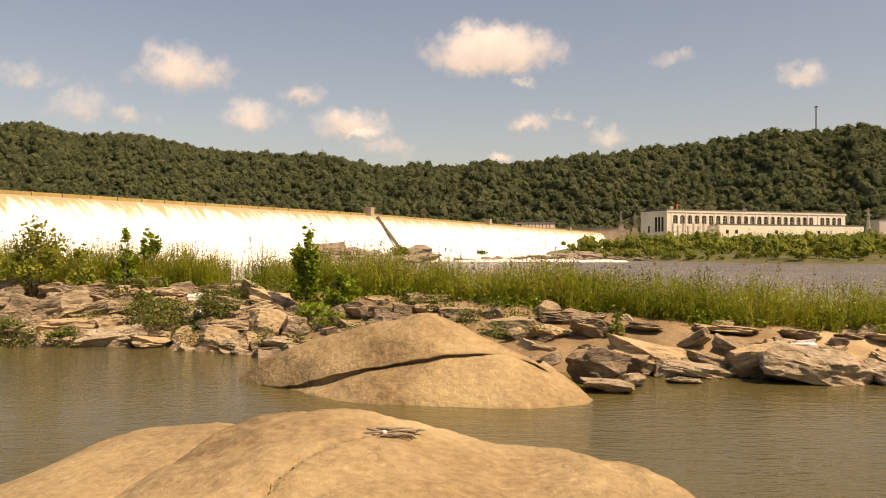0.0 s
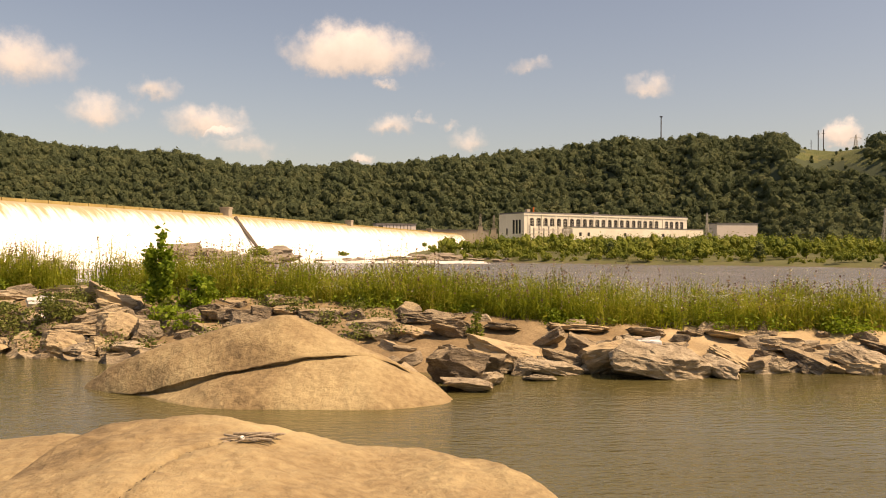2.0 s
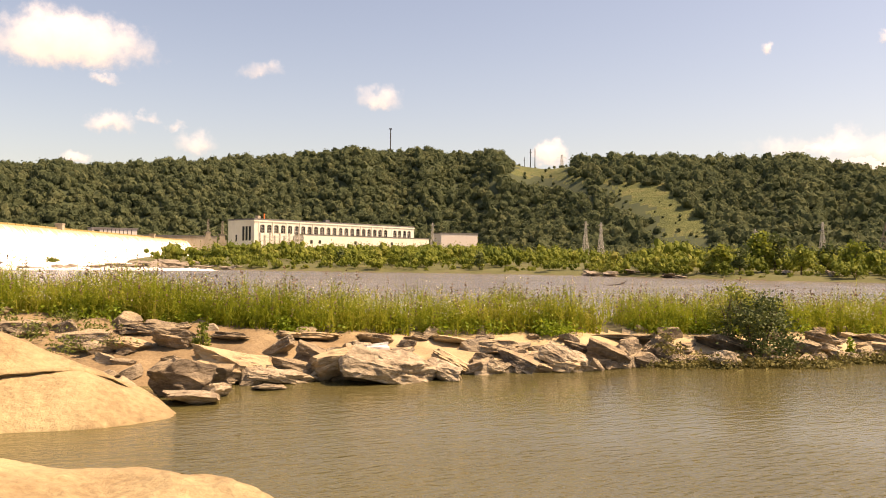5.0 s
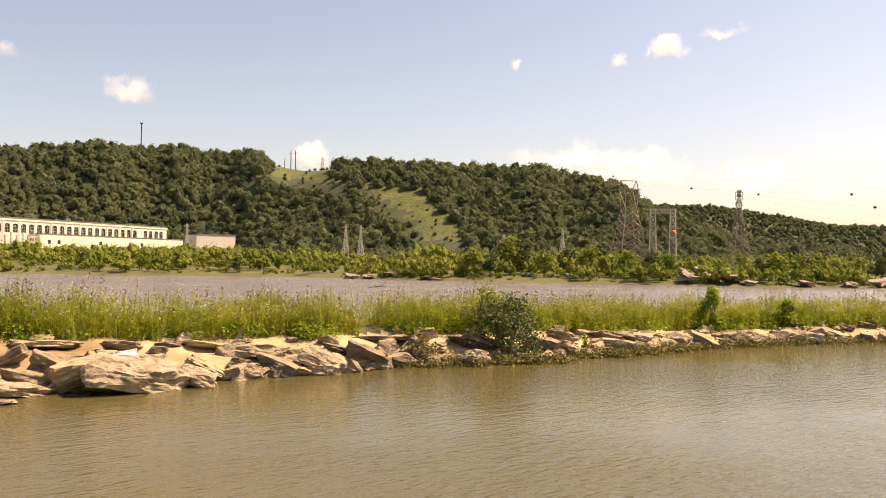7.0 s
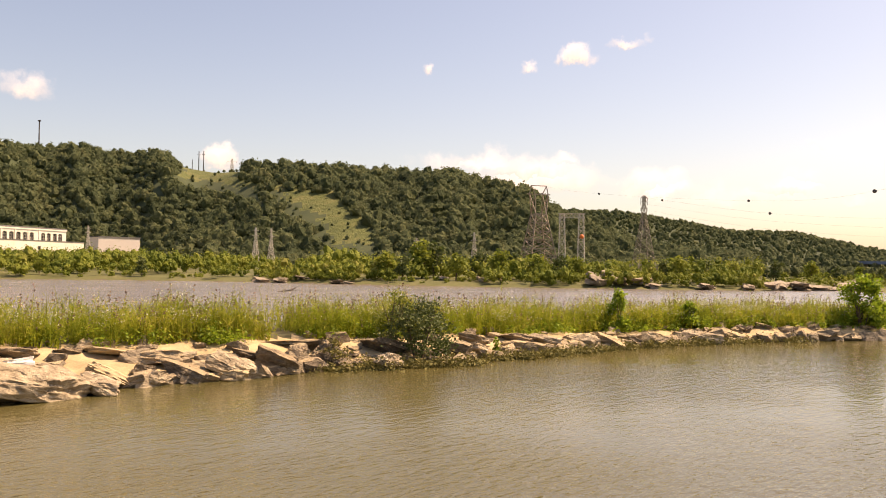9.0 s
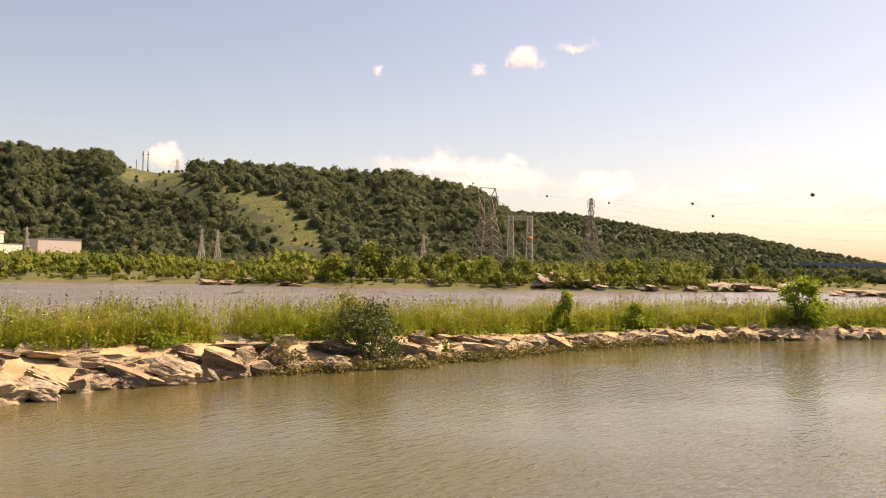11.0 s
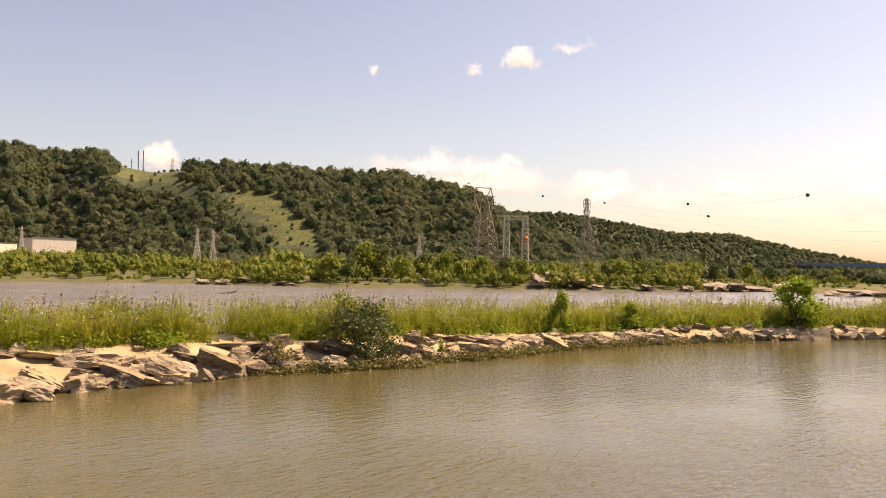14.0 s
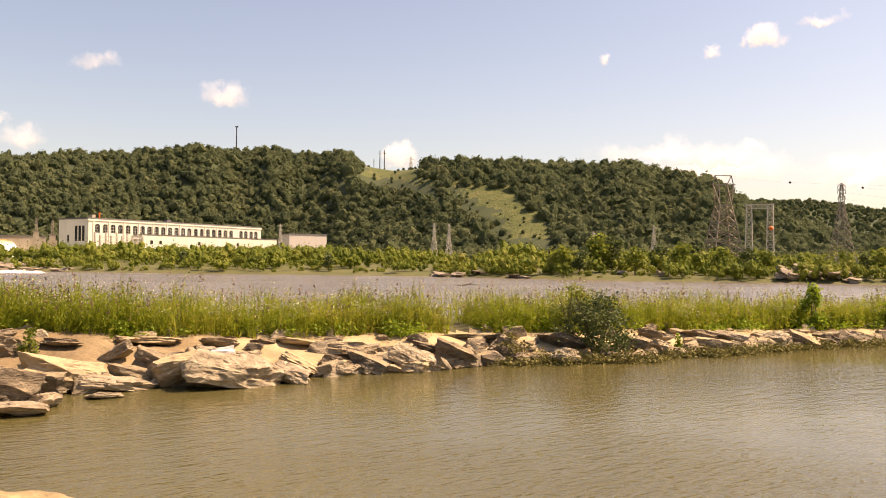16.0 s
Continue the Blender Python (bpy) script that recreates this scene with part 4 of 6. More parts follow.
bank_rock(12.9, 30.8, 0.45, 1.01, 0.79, 0.62, -13, -8, WHITE)
bank_rock(9.5, 32.2, 0.72, 1.08, 0.89, 0.72, -28, -24, GREY)
bank_rock(5.9, 33.9, 0.93, 1.84, 1.39, 0.83, -5, 8, GREY)
bank_rock(4.9, 36.0, 1.32, 1.60, 1.16, 0.54, -17, 4, GREY)
bank_rock(8.2, 34.4, 1.17, 1.30, 0.94, 0.30, -25, 3, GREY)
bank_rock(11.4, 34.0, 1.06, 2.06, 1.72, 0.43, -8, 6, TAN)
bank_rock(2.7, 34.6, 0.90, 1.59, 1.17, 1.01, -10, 6, GREY)
bank_rock(4.2, 34.0, 0.90, 1.46, 1.21, 0.61, -5, 8, TAN)
bank_rock(14.0, 33.3, 1.02, 1.33, 1.09, 0.33, -13, 4, GREY)
bank_rock(15.6, 32.7, 0.95, 0.96, 0.70, 0.31, -28, 6, DARKER)
bank_rock(6.5, 36.1, 1.44, 0.87, 0.65, 0.34, -12, -6, GREY)
bank_rock(0.7, 37.3, 1.31, 1.48, 0.94, 0.80, -7, 8, GREY)
bank_rock(-0.7, 38.8, 1.50, 1.30, 1.05, 0.50, -12, 6, TAN)
bank_rock(-1.9, 38.4, 1.36, 0.86, 0.53, 0.77, 6, 18, DARKER)
bank_rock(-2.8, 38.4, 1.28, 1.17, 0.78, 0.60, 5, 4, GREY)
bank_rock(-0.4, 40.9, 1.88, 1.75, 1.25, 0.46, -4, 3, TAN)
bank_rock(14.6, 28.4, 0.00, 1.42, 1.21, 0.90, -36, 18, PALE)
bank_rock(15.9, 29.5, 0.03, 1.84, 1.30, 0.85, -37, 26, TAN)
bank_rock(18.3, 30.6, 0.52, 1.96, 1.48, 0.68, -37, 4, GREY)
bank_rock(17.2, 29.6, 0.28, 0.81, 0.56, 0.49, -23, 10, GREY)
bank_rock(17.1, 28.8, 0.00, 0.88, 0.60, 0.65, -29, 10, PALE)
bank_rock(18.4, 29.0, 0.01, 1.53, 1.26, 1.07, -44, 28, GREY)
bank_rock(19.0, 28.9, 0.18, 1.05, 0.65, 0.52, -41, 14, DARKER)
bank_rock(19.2, 28.4, 0.00, 0.63, 0.50, 0.39, -31, -5, TAN)
bank_rock(20.5, 28.4, 0.00, 1.93, 1.27, 1.14, -41, 18, PALE)
bank_rock(20.0, 28.1, 0.00, 1.18, 0.76, 0.66, -37, 10, TAN)
bank_rock(21.8, 29.7, 0.58, 1.02, 0.62, 0.50, -31, 14, DARKER)
bank_rock(22.5, 28.5, 0.10, 1.85, 1.52, 1.15, -26, 20, DARKER)
bank_rock(23.6, 28.5, 0.20, 0.83, 0.65, 1.06, -27, 30, GREY)
bank_rock(24.2, 28.2, 0.00, 1.23, 0.74, 0.74, -47, 6, PALE)
bank_rock(25.4, 28.5, 0.06, 1.50, 1.26, 1.30, -34, 34, GREY)
bank_rock(25.6, 31.0, 0.79, 3.14, 2.20, 0.34, -27, 2, GREY)
bank_rock(13.9, 33.0, 0.92, 1.64, 1.24, 0.38, -14, 6, GREY)
bank_rock(17.0, 32.4, 0.90, 1.68, 1.13, 0.31, -36, 3, TAN)
bank_rock(28.8, 28.5, 0.49, 2.12, 1.51, 0.86, -55, 10, DARKER)
bank_rock(27.2, 26.5, 0.00, 1.20, 0.84, 0.78, -33, 6, PALE)
bank_rock(32.1, 26.6, 0.32, 1.10, 0.75, 0.95, -64, 20, GREY)
bank_rock(34.4, 27.4, 0.57, 1.68, 1.03, 0.63, -61, 8, GREY)
bank_rock(33.5, 26.5, 0.31, 1.35, 1.08, 0.55, -55, 8, PALE)
bank_rock(37.6, 27.1, 0.57, 1.65, 1.11, 0.56, -65, 6, DARKER)
bank_rock(36.9, 26.3, 0.31, 1.55, 1.31, 0.55, -57, 8, TAN)
bank_rock(39.4, 26.5, 0.44, 2.00, 1.30, 0.61, -68, 8, PALE)
bank_rock(41.7, 25.3, 0.17, 1.74, 1.07, 0.90, -68, -6, PALE)
bank_rock(43.7, 25.0, 0.09, 1.85, 1.43, 0.86, -70, 10, TAN)
bank_rock(45.2, 24.4, 0.09, 1.29, 0.79, 0.81, -62, 18, DARKER)
bank_rock(47.5, 24.1, 0.14, 1.83, 1.21, 0.76, -49, 10, PALE)
bank_rock(51.5, 22.9, 0.10, 2.59, 1.64, 0.80, -65, 6, PALE)
bank_rock(53.8, 22.1, 0.24, 1.99, 1.58, 0.74, -70, 10, TAN)
# the heaped western stretch
bank_rock(-19.0, 42.5, 0.87, 2.79, 2.36, 1.70, 23, -14, GREY)
bank_rock(-20.7, 42.0, 0.80, 1.61, 1.06, 1.53, 24, 16, GREY)
bank_rock(-18.1, 41.0, 0.35, 3.62, 2.20, 0.88, 22, 2, TAN)
bank_rock(-15.5, 39.2, 0.00, 2.54, 1.68, 1.01, 33, -6, PALE)
bank_rock(-10.0, 37.4, 0.05, 1.27, 1.03, 1.15, 15, 6, TAN)
bank_rock(-22.4, 43.7, 1.29, 1.69, 1.02, 1.33, 20, -10, GREY)
bank_rock(-23.0, 46.6, 1.96, 3.16, 2.09, 0.84, 18, 3, GREY)
bank_rock(-20.1, 47.2, 2.21, 3.29, 2.16, 0.51, 33, 3, GREY)
bank_rock(-18.8, 45.9, 2.01, 1.60, 1.02, 0.64, 10, -4, DARKER)
bank_rock(-17.6, 43.7, 1.37, 1.79, 1.49, 1.07, 24, 14, GREY)
bank_rock(-16.7, 42.6, 0.97, 2.68, 2.27, 1.22, 19, -10, GREY)
bank_rock(-10.3, 41.8, 1.29, 2.09, 1.72, 0.85, 18, 10, GREY)
bank_rock(-9.1, 40.0, 0.96, 2.31, 1.84, 1.04, 20, -18, GREY)
bank_rock(-8.5, 42.3, 1.57, 2.23, 1.61, 0.95, -0, 8, TAN)
bank_rock(-7.7, 37.5, 0.52, 1.41, 0.92, 1.47, 22, 4, TAN)
bank_rock(-9.6, 38.9, 0.60, 1.99, 1.64, 0.74, 26, 4, GREY)
bank_rock(-8.3, 36.9, 0.28, 0.90, 0.62, 0.65, 17, 10, TAN)
bank_rock(-8.9, 36.7, 0.00, 1.29, 1.03, 0.70, 18, 8, PALE)
bank_rock(-12.2, 42.9, 1.43, 1.18, 0.95, 0.70, 17, -6, WHITE)
bank_rock(-12.1, 41.1, 0.99, 0.91, 0.69, 0.52, 22, -14, WHITE)
bank_rock(-19.4, 40.1, 0.09, 1.18, 0.79, 1.37, 38, 10, PALE)
bank_rock(-15.8, 40.3, 0.37, 1.31, 1.10, 0.95, 9, -16, TAN)
bank_rock(-11.8, 38.5, 0.21, 0.80, 0.67, 0.80, 30, -20, TAN)
bank_rock(-13.2, 38.6, 0.00, 1.71, 1.31, 0.52, 6, 2, TAN)
bank_rock(-20.9, 45.9, 1.95, 1.59, 1.31, 0.72, 14, -12, GREY)
bank_rock(-19.7, 45.3, 1.82, 1.17, 0.99, 0.77, 28, 20, PALE)
bank_rock(-12.1, 42.1, 1.24, 1.21, 0.75, 0.81, 7, 10, DARKER)
bank_rock(-6.5, 37.3, 0.63, 1.20, 0.91, 0.97, 12, 8, GREY)
bank_rock(-5.3, 40.1, 1.41, 1.38, 1.09, 0.80, 19, 6, GREY)
bank_rock(-3.9, 39.3, 1.36, 1.40, 0.92, 0.70, -8, -6, GREY)
bank_rock(-21.0, 41.0, 0.37, 1.45, 1.21, 1.21, 13, 6, GREY)
bank_rock(-16.2, 44.2, 1.56, 1.76, 1.44, 1.07, 9, 4, TAN)
bank_rock(-14.7, 45.1, 1.80, 2.12, 1.70, 0.60, 26, 4, PALE)
bank_rock(-11.8, 45.7, 2.02, 2.62, 2.15, 0.57, 16, 2, GREY)
bank_rock(-7.0, 36.3, 0.23, 1.26, 1.04, 0.58, 3, 3, PALE)

seg = np.diff(SHORE[:, :2], axis=0)
seg_len = np.hypot(*seg.T)
cum = np.concatenate([[0], np.cumsum(seg_len)])


def along(s, d):
    """The point d metres into the spit, s metres along its pool edge."""
    i = int(np.clip(np.searchsorted(cum, s) - 1, 0, len(seg) - 1))
    t = (s - cum[i]) / seg_len[i]
    u = seg[i] / seg_len[i]
    x, y = SHORE[i, :2] + seg[i] * t
    return x - u[1] * d, y + u[0] * d, math.degrees(math.atan2(u[1], u[0])), SHORE[i, 2] + t * (SHORE[i + 1, 2] - SHORE[i, 2]), SHORE[i, 3] + t * (SHORE[i + 1, 3] - SHORE[i, 3])


def s_at_x(x):
    return float(np.interp(x, SHORE[:, 0], cum))


# heaped rubble of the western stretch
s0, s1 = s_at_x(-33), s_at_x(4.5)
for row, d in enumerate(np.arange(-0.2, 8.4, 1.15)):
    s = s0 + rng.uniform(0, 1.2)
    while s < s1:
        big = rng.uniform(0.30, 0.72) * (1.3 if rng.random() < 0.2 else 1)
        x, y, turn, h, w = along(s, d + rng.uniform(-0.35, 0.35))
        if rng.random() < (0.80 if x < 0 else 0.35) * (0.45 if d > 4.5 else 1):
            rock(x, y, max(gz(x, y), -0.1) + 0.10 * big, big * rng.uniform(0.85, 1.25), big * rng.uniform(0.6, 0.9), big * rng.uniform(0.75, 1.05), turn + rng.uniform(-50, 50), rng.uniform(-30, 18),
                 ["grey-brown angular rubble stone heaped on the bank", "flat weathered slab in the bank rubble", "dark grey broken rock on the bank"][row % 3], "rubble stones", lean=rng.uniform(-20, 20), joined=d > 4.2 or x < -23)
        s += big * rng.uniform(1.3, 1.75)
# rocks at the edge and in the sand further along
s = s_at_x(5)
while s < s_at_x(100):
    x, y, turn, h, w = along(s, rng.uniform(0.0, 0.5))
    far = x > 34
    big = rng.uniform(0.55, 1.0) * (0.72 if far else 0.55)
    if x > 4:
        rock(x, y, 0.10 + 0.12 * big, big * rng.uniform(0.9, 1.5), big * rng.uniform(0.6, 0.9), big * rng.uniform(0.8, 1.3), turn + rng.uniform(-40, 40), rng.uniform(-34, 10),
             "weathered tan and grey rock at the water's edge", "edge rocks", lean=rng.uniform(-22, 22), joined=x > 52)
    for nth in range(5):
        if rng.random() < (0.22 if not far else 0.40):
            d2 = rng.uniform(0.9, w + 0.3)
            x, y, turn, h, w = along(s + rng.uniform(-0.8, 0.8), d2)
            b2 = rng.uniform(0.30, 0.62) * (0.75 if far else 0.8)
            rock(x, y, gz(x, y) + 0.04, b2 * rng.uniform(1.0, 1.5), b2 * 0.85, b2 * rng.uniform(0.7, 1.1), turn + rng.uniform(-35, 35), rng.uniform(-30, 4),
                 "grey-brown rock half sunk in pale sand", "half-buried rocks", joined=x > 40 or nth > 1)
    s += big * rng.uniform(1.0, 1.6) * (1.0 if not far else 1.15)
# the rubble too far off to tell apart
V, F, off = [], [], 0
for k, m in LOOSE:
    me = ROCKS[k]
    co = np.empty(len(me.vertices) * 3, np.float32)
    me.vertices.foreach_get("co", co)
    fi = np.empty(len(me.loops), np.int32)
    me.loops.foreach_get("vertex_index", fi)
    mm = np.array(m)
    V.append(co.reshape(-1, 3) @ mm[:3, :3].T + mm[:3, 3])
    F.append(fi.reshape(-1, 3) + off)
    off += len(me.vertices)
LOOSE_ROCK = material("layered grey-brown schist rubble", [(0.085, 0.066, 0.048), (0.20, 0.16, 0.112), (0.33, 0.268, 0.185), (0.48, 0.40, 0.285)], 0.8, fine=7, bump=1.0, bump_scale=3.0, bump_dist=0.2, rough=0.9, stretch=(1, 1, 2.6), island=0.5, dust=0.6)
solid("rubble", np_mesh("rubble", np.concatenate(V), np.concatenate(F), [LOOSE_ROCK]), "heaped grey-brown angular rubble along the bank", "rubble", kind="stuff")

# ---- weeds on top of the spit ----


def leaf_quads(c, size, long=1.0, droop=0.0, r=None, wide=0.42):
    """Pointed leaves, one quad each, at the points c."""
    r = r or rng
    n = len(c)
    d = r.normal(size=(n, 3))
    d[:, 2] = d[:, 2] * 0.6 - droop
    d /= np.linalg.norm(d, axis=1)[:, None]
    q = r.normal(size=(n, 3))
    b = np.cross(d, q)
    b /= np.linalg.norm(b, axis=1)[:, None]
    s = np.asarray(size).reshape(-1, 1)
    L, W = d * s * long, b * s * wide
    v = np.stack([c - L * 0.5, c + W - L * 0.05, c + L * 0.5, c - W - L * 0.05], 1)
    return v.reshape(-1, 3)


def quads_of(v):
    return np.arange(len(v)).reshape(-1, 4)


def weeds(name, n, x0, x1, d0, d1, hmin, hmax, label, flowers=0.10, seeds=0.12, leaves=9, clump=0.35):
    V, M = [], []
    ss = rng.uniform(s_at_x(x0), s_at_x(x1), n)
    dd = d0 + (d1 - d0) * rng.random(n) ** 1.4
    P = np.array([along(a, b)[:2] + along(a, b)[4:] for a, b in zip(ss, dd)])
    xy = np.stack([P[:, 0], P[:, 1], 0 * P[:, 0]], 1)
    patch = fbm(xy, clump, 3)
    xs, ys = np.array([along(a, b + w)[:2] for a, b, w in zip(ss, dd, P[:, 2])]).T
    zs = ground_z(xs, ys) - 0.05
    tuft = fbm(xy + 31.0, 0.9, 2)
    h = (hmin + (hmax - hmin) * rng.random(n) ** 1.3) * (1 + 0.45 * patch + 0.30 * tuft) * np.interp(xs, [-25, -5, 10, 30, 60], [1.15, 1.1, 1.0, 1.0, 0.9])
    base = np.stack([xs, ys, zs], 1)
    lean = rng.normal(size=(n, 3)) * 0.10
    lean[:, 2] = 0
    mid_ = base + np.array([0, 0, 0.55]) * h[:, None] + lean * h[:, None] * 0.35
    tip = base + np.array([0, 0, 1.0]) * h[:, None] + lean * h[:, None] * 1.3
    a = rng.uniform(0, 6.283, n)
    wv = np.stack([np.cos(a), np.sin(a), 0 * a], 1) * (0.012 + 0.014 * rng.random(n))[:, None]
    V.append(np.stack([base - wv, base + wv, mid_ + wv * 0.8, mid_ - wv * 0.8], 1).reshape(-1, 3))
    V.append(np.stack([mid_ - wv * 0.8, mid_ + wv * 0.8, tip + wv * 0.15, tip - wv * 0.15], 1).reshape(-1, 3))
    M += [np.zeros(n), np.zeros(n)]
    for k in range(leaves):
        t = rng.uniform(0.12, 0.98, n)
        c = base + (tip - base) * t[:, None] + rng.normal(size=(n, 3)) * (0.05 + 0.07 * (1 - t))[:, None]
        V.append(leaf_quads(c, (0.06 + 0.09 * rng.random(n)) * (1.3 - 0.6 * t), 2.3, -0.8, wide=0.20))
        M.append(np.zeros(n))
    kind = rng.random(n)
    fl = (kind < flowers * (1 + 1.5 * np.clip(patch, -0.6, 1)))
    sd = (kind > 1 - seeds)
    for mask, mat_i, cnt, size in ((fl, 1, 5, 0.065), (sd, 2, 8, 0.09)):
        m = int(mask.sum())
        for k in range(cnt):
            spread = np.array([0.10, 0.10, 0.05]) if mat_i == 1 else np.array([0.025, 0.025, 0.16])
            V.append(leaf_quads(tip[mask] + rng.normal(size=(m, 3)) * spread, size * (0.6 + 0.6 * rng.random(m)), 1.2))
            M.append(np.full(m, mat_i))
    v = np.concatenate(V)
    return solid(name, np_mesh(name, v, quads_of(v), [GRASS, FLOWER, SEED], np.concatenate(M)), label, "weeds", kind="stuff")


weeds("tall_weeds", 17500, -42, 90, -0.5, 3.4, 0.85, 1.85, "dense tall green weeds with cream blossom and brown seed heads", leaves=13)
weeds("tall_stalks", 2300, -42, 90, 0.2, 4.5, 1.45, 2.15, "tall thin stalks with brown seed heads and cream blossom", 0.30, 0.16, 7)
weeds("back_weeds", 6500, -42, 90, 3.0, 7.2, 1.1, 1.8, "tall green weeds crowding the top of the spit", leaves=7)


def clumps(name, spots, mat, label, per=90, size=0.09, category="weeds"):
    """Low leafy plants: (x, y, z, width, height) each."""
    V = []
    for x, y, z, w, h in spots:
        n = int(per * max(0.4, w * h))
        p = rng.normal(size=(n, 3)) * np.array([w * 0.28, w * 0.28, h * 0.26])
        p[:, 2] = np.abs(p[:, 2] + h * 0.3)
        V.append(leaf_quads(p + np.array([x, y, z]), size * (0.6 + 0.8 * rng.random(n)), 1.6))
    v = np.concatenate(V)
    return solid(name, np_mesh(name, v, quads_of(v), [mat]), label, category, kind="stuff")


BLOSSOM_AT, PLUME_AT = [], []
spots = []
for i in range(230):
    s = rng.uniform(s_at_x(24), s_at_x(58))
    x, y, turn, h, w = along(s, rng.uniform(-1.1, 0.7))
    spots.append((x, y, max(0, gz(x, y)), rng.uniform(0.5, 1.3), rng.uniform(0.3, 0.65)))
clumps("shore_weeds", spots, LEAF_OLIVE, "olive-brown weeds growing at the water's edge", 150, 0.10)
spots = []
for i in range(110):
    s = rng.uniform(s_at_x(-32), s_at_x(3))
    x, y, turn, h, w = along(s, rng.uniform(-0.4, 6.5))
    if noise.noise(Vector((x * 0.22, y * 0.22, 5))) > -0.02:
        spots.append((x, y, max(0, gz(x, y)) + 0.25, rng.uniform(0.7, 1.7), rng.uniform(0.4, 0.95)))
clumps("rubble_weeds", spots, LEAF_MID, "dull green weeds sprouting between rubble stones", 210, 0.085)
spots = []
for i in range(190):
    s = rng.uniform(s_at_x(-24), s_at_x(80))
    x, y, turn, h, w = along(s, 0)
    x, y, turn, h, w = along(s, w + rng.uniform(-0.7, 0.4))
    spots.append((x, y, gz(x, y), rng.uniform(0.6, 1.6), rng.uniform(0.4, 1.0)))
clumps("leafy_weeds", spots, LEAF_BRIGHT, "bright green broad-leaved weeds at the foot of taller ones", 170, 0.10)


# flat heads of white blossom, reddish seed plumes
for i in range(46):
    x0 = rng.uniform(-24, 66)
    x, y, turn, h, w = along(s_at_x(x0), 0)
    x, y, turn, h, w = along(s_at_x(x0), w + rng.uniform(-0.2, 1.8))
    BLOSSOM_AT.append((x, y, gz(x, y) + rng.uniform(0.55, 1.1), rng.uniform(0.9, 2.4), rng.uniform(0.35, 0.7)))
clumps("blossom_weeds", BLOSSOM_AT, FLOWER, "patches of small white weed blossom among green stems", 150, 0.055)
for i in range(40):
    x0 = rng.uniform(-20, 66)
    x, y, turn, h, w = along(s_at_x(x0), 0)
    x, y, turn, h, w = along(s_at_x(x0), w + rng.uniform(1.2, 3.6))
    PLUME_AT.append((x, y, gz(x, y) + rng.uniform(0.75, 1.05), rng.uniform(0.8, 2.2), rng.uniform(0.4, 0.6)))
clumps("plume_weeds", PLUME_AT, SEED, "reddish-brown seed plumes standing over the weeds", 130, 0.05)


def shrub(name, x, y, z, w, h, mat, label, leaf=0.13, count=1500, stems=5, category="shrub", lobes=16, top_heavy=0.0):
    ob = thing(name, pose(x, y, z), label, category)
    for i in range(stems):
        bm = bmesh.new()
        a = rng.uniform(0, 6.283)
        p0 = Vector((math.cos(a), math.sin(a), 0)) * w * 0.05
        p1 = Vector((math.cos(a) * w * 0.16, math.sin(a) * w * 0.16, h * 0.45))
        p2 = Vector((math.cos(a + 0.4) * w * 0.30, math.sin(a + 0.4) * w * 0.30, h * rng.uniform(0.75, 0.95)))
        rod(bm, p0, p1, 0.012 * h, 0.009 * h, 6)
        rod(bm, p1, p2, 0.009 * h, 0.003 * h, 6)
        for k in range(3):
            q = p1.lerp(p2, rng.uniform(0, 0.8))
            e = q + Vector((rng.normal(), rng.normal(), 0.5)) * w * 0.12
            rod(bm, q, e, 0.005 * h, 0.002 * h, 5)
        part("stem", bm, BARK, ob)
    C = []
    for i in range(lobes):
        u = rng.random()
        zc = h * (0.09 + 0.81 * u)
        rad = w * 0.5 * (math.sqrt(max(0.05, 1 - (2 * u - 0.85) ** 2 / 1.6)) + top_heavy * (u - 0.5)) * rng.uniform(0.25, 1.0)
        a = rng.uniform(0, 6.283)
        C.append((rad * math.cos(a), rad * math.sin(a), zc))
    C.append((0, 0, h * 0.93))
    C = np.array(C)
    n = count
    idx = rng.integers(len(C), size=n)
    p = C[idx] + rng.normal(size=(n, 3)) * np.array([w * 0.095, w * 0.095, h * 0.075])
    p[:, 2] = np.clip(p[:, 2], 0.02, None)
    v = leaf_quads(p, leaf * (0.6 + 0.8 * rng.random(n)), 1.4, 0.2)
    part("foliage", np_mesh("foliage", v, quads_of(v), [mat]), mat, ob)
    return ob


def on_bearing(az, d):
    x, y, _ = polar(az, d)
    return x, y, max(0.0, gz(x, y))


shrub("bush", *on_bearing(47.7, 40.2), 3.1, 2.8, LEAF_DARK, "broad dark green willow bush standing over the water's edge", 0.11, 3600, 11, "bush", 44)
shrub("bush", *on_bearing(46.0, 41.5), 2.2, 2.6, SHRUB, "feathery pale green bush beside a darker one", 0.10, 1400, 6, "bush", 18)
shrub("bush", *on_bearing(42.2, 38.0), 1.7, 1.25, LEAF_OLIVE, "low grey-green bush at the water's edge", 0.10, 1000, 5, "bush", 14)
shrub("bush", *on_bearing(75.6, 66.5), 3.1, 3.6, LEAF_BRIGHT, "rounded yellow-green bush on the rocky edge", 0.20, 2400, 9, "bush", 24)
shrub("sapling", *on_bearing(61.0, 53.6), 1.2, 2.5, LEAF_BRIGHT, "slim bright yellow-green sapling among weeds", 0.17, 800, 3, "sapling", 12)
shrub("sapling", *on_bearing(65.5, 57.8), 1.4, 1.7, LEAF_BRIGHT, "small bright yellow-green sapling among weeds", 0.16, 650, 3, "sapling", 10)
shrub("sapling", *on_bearing(52.9, 43.2), 0.7, 0.85, LEAF_BRIGHT, "knee-high bright green seedling at the waterline", 0.13, 260, 2, "sapling", 7)
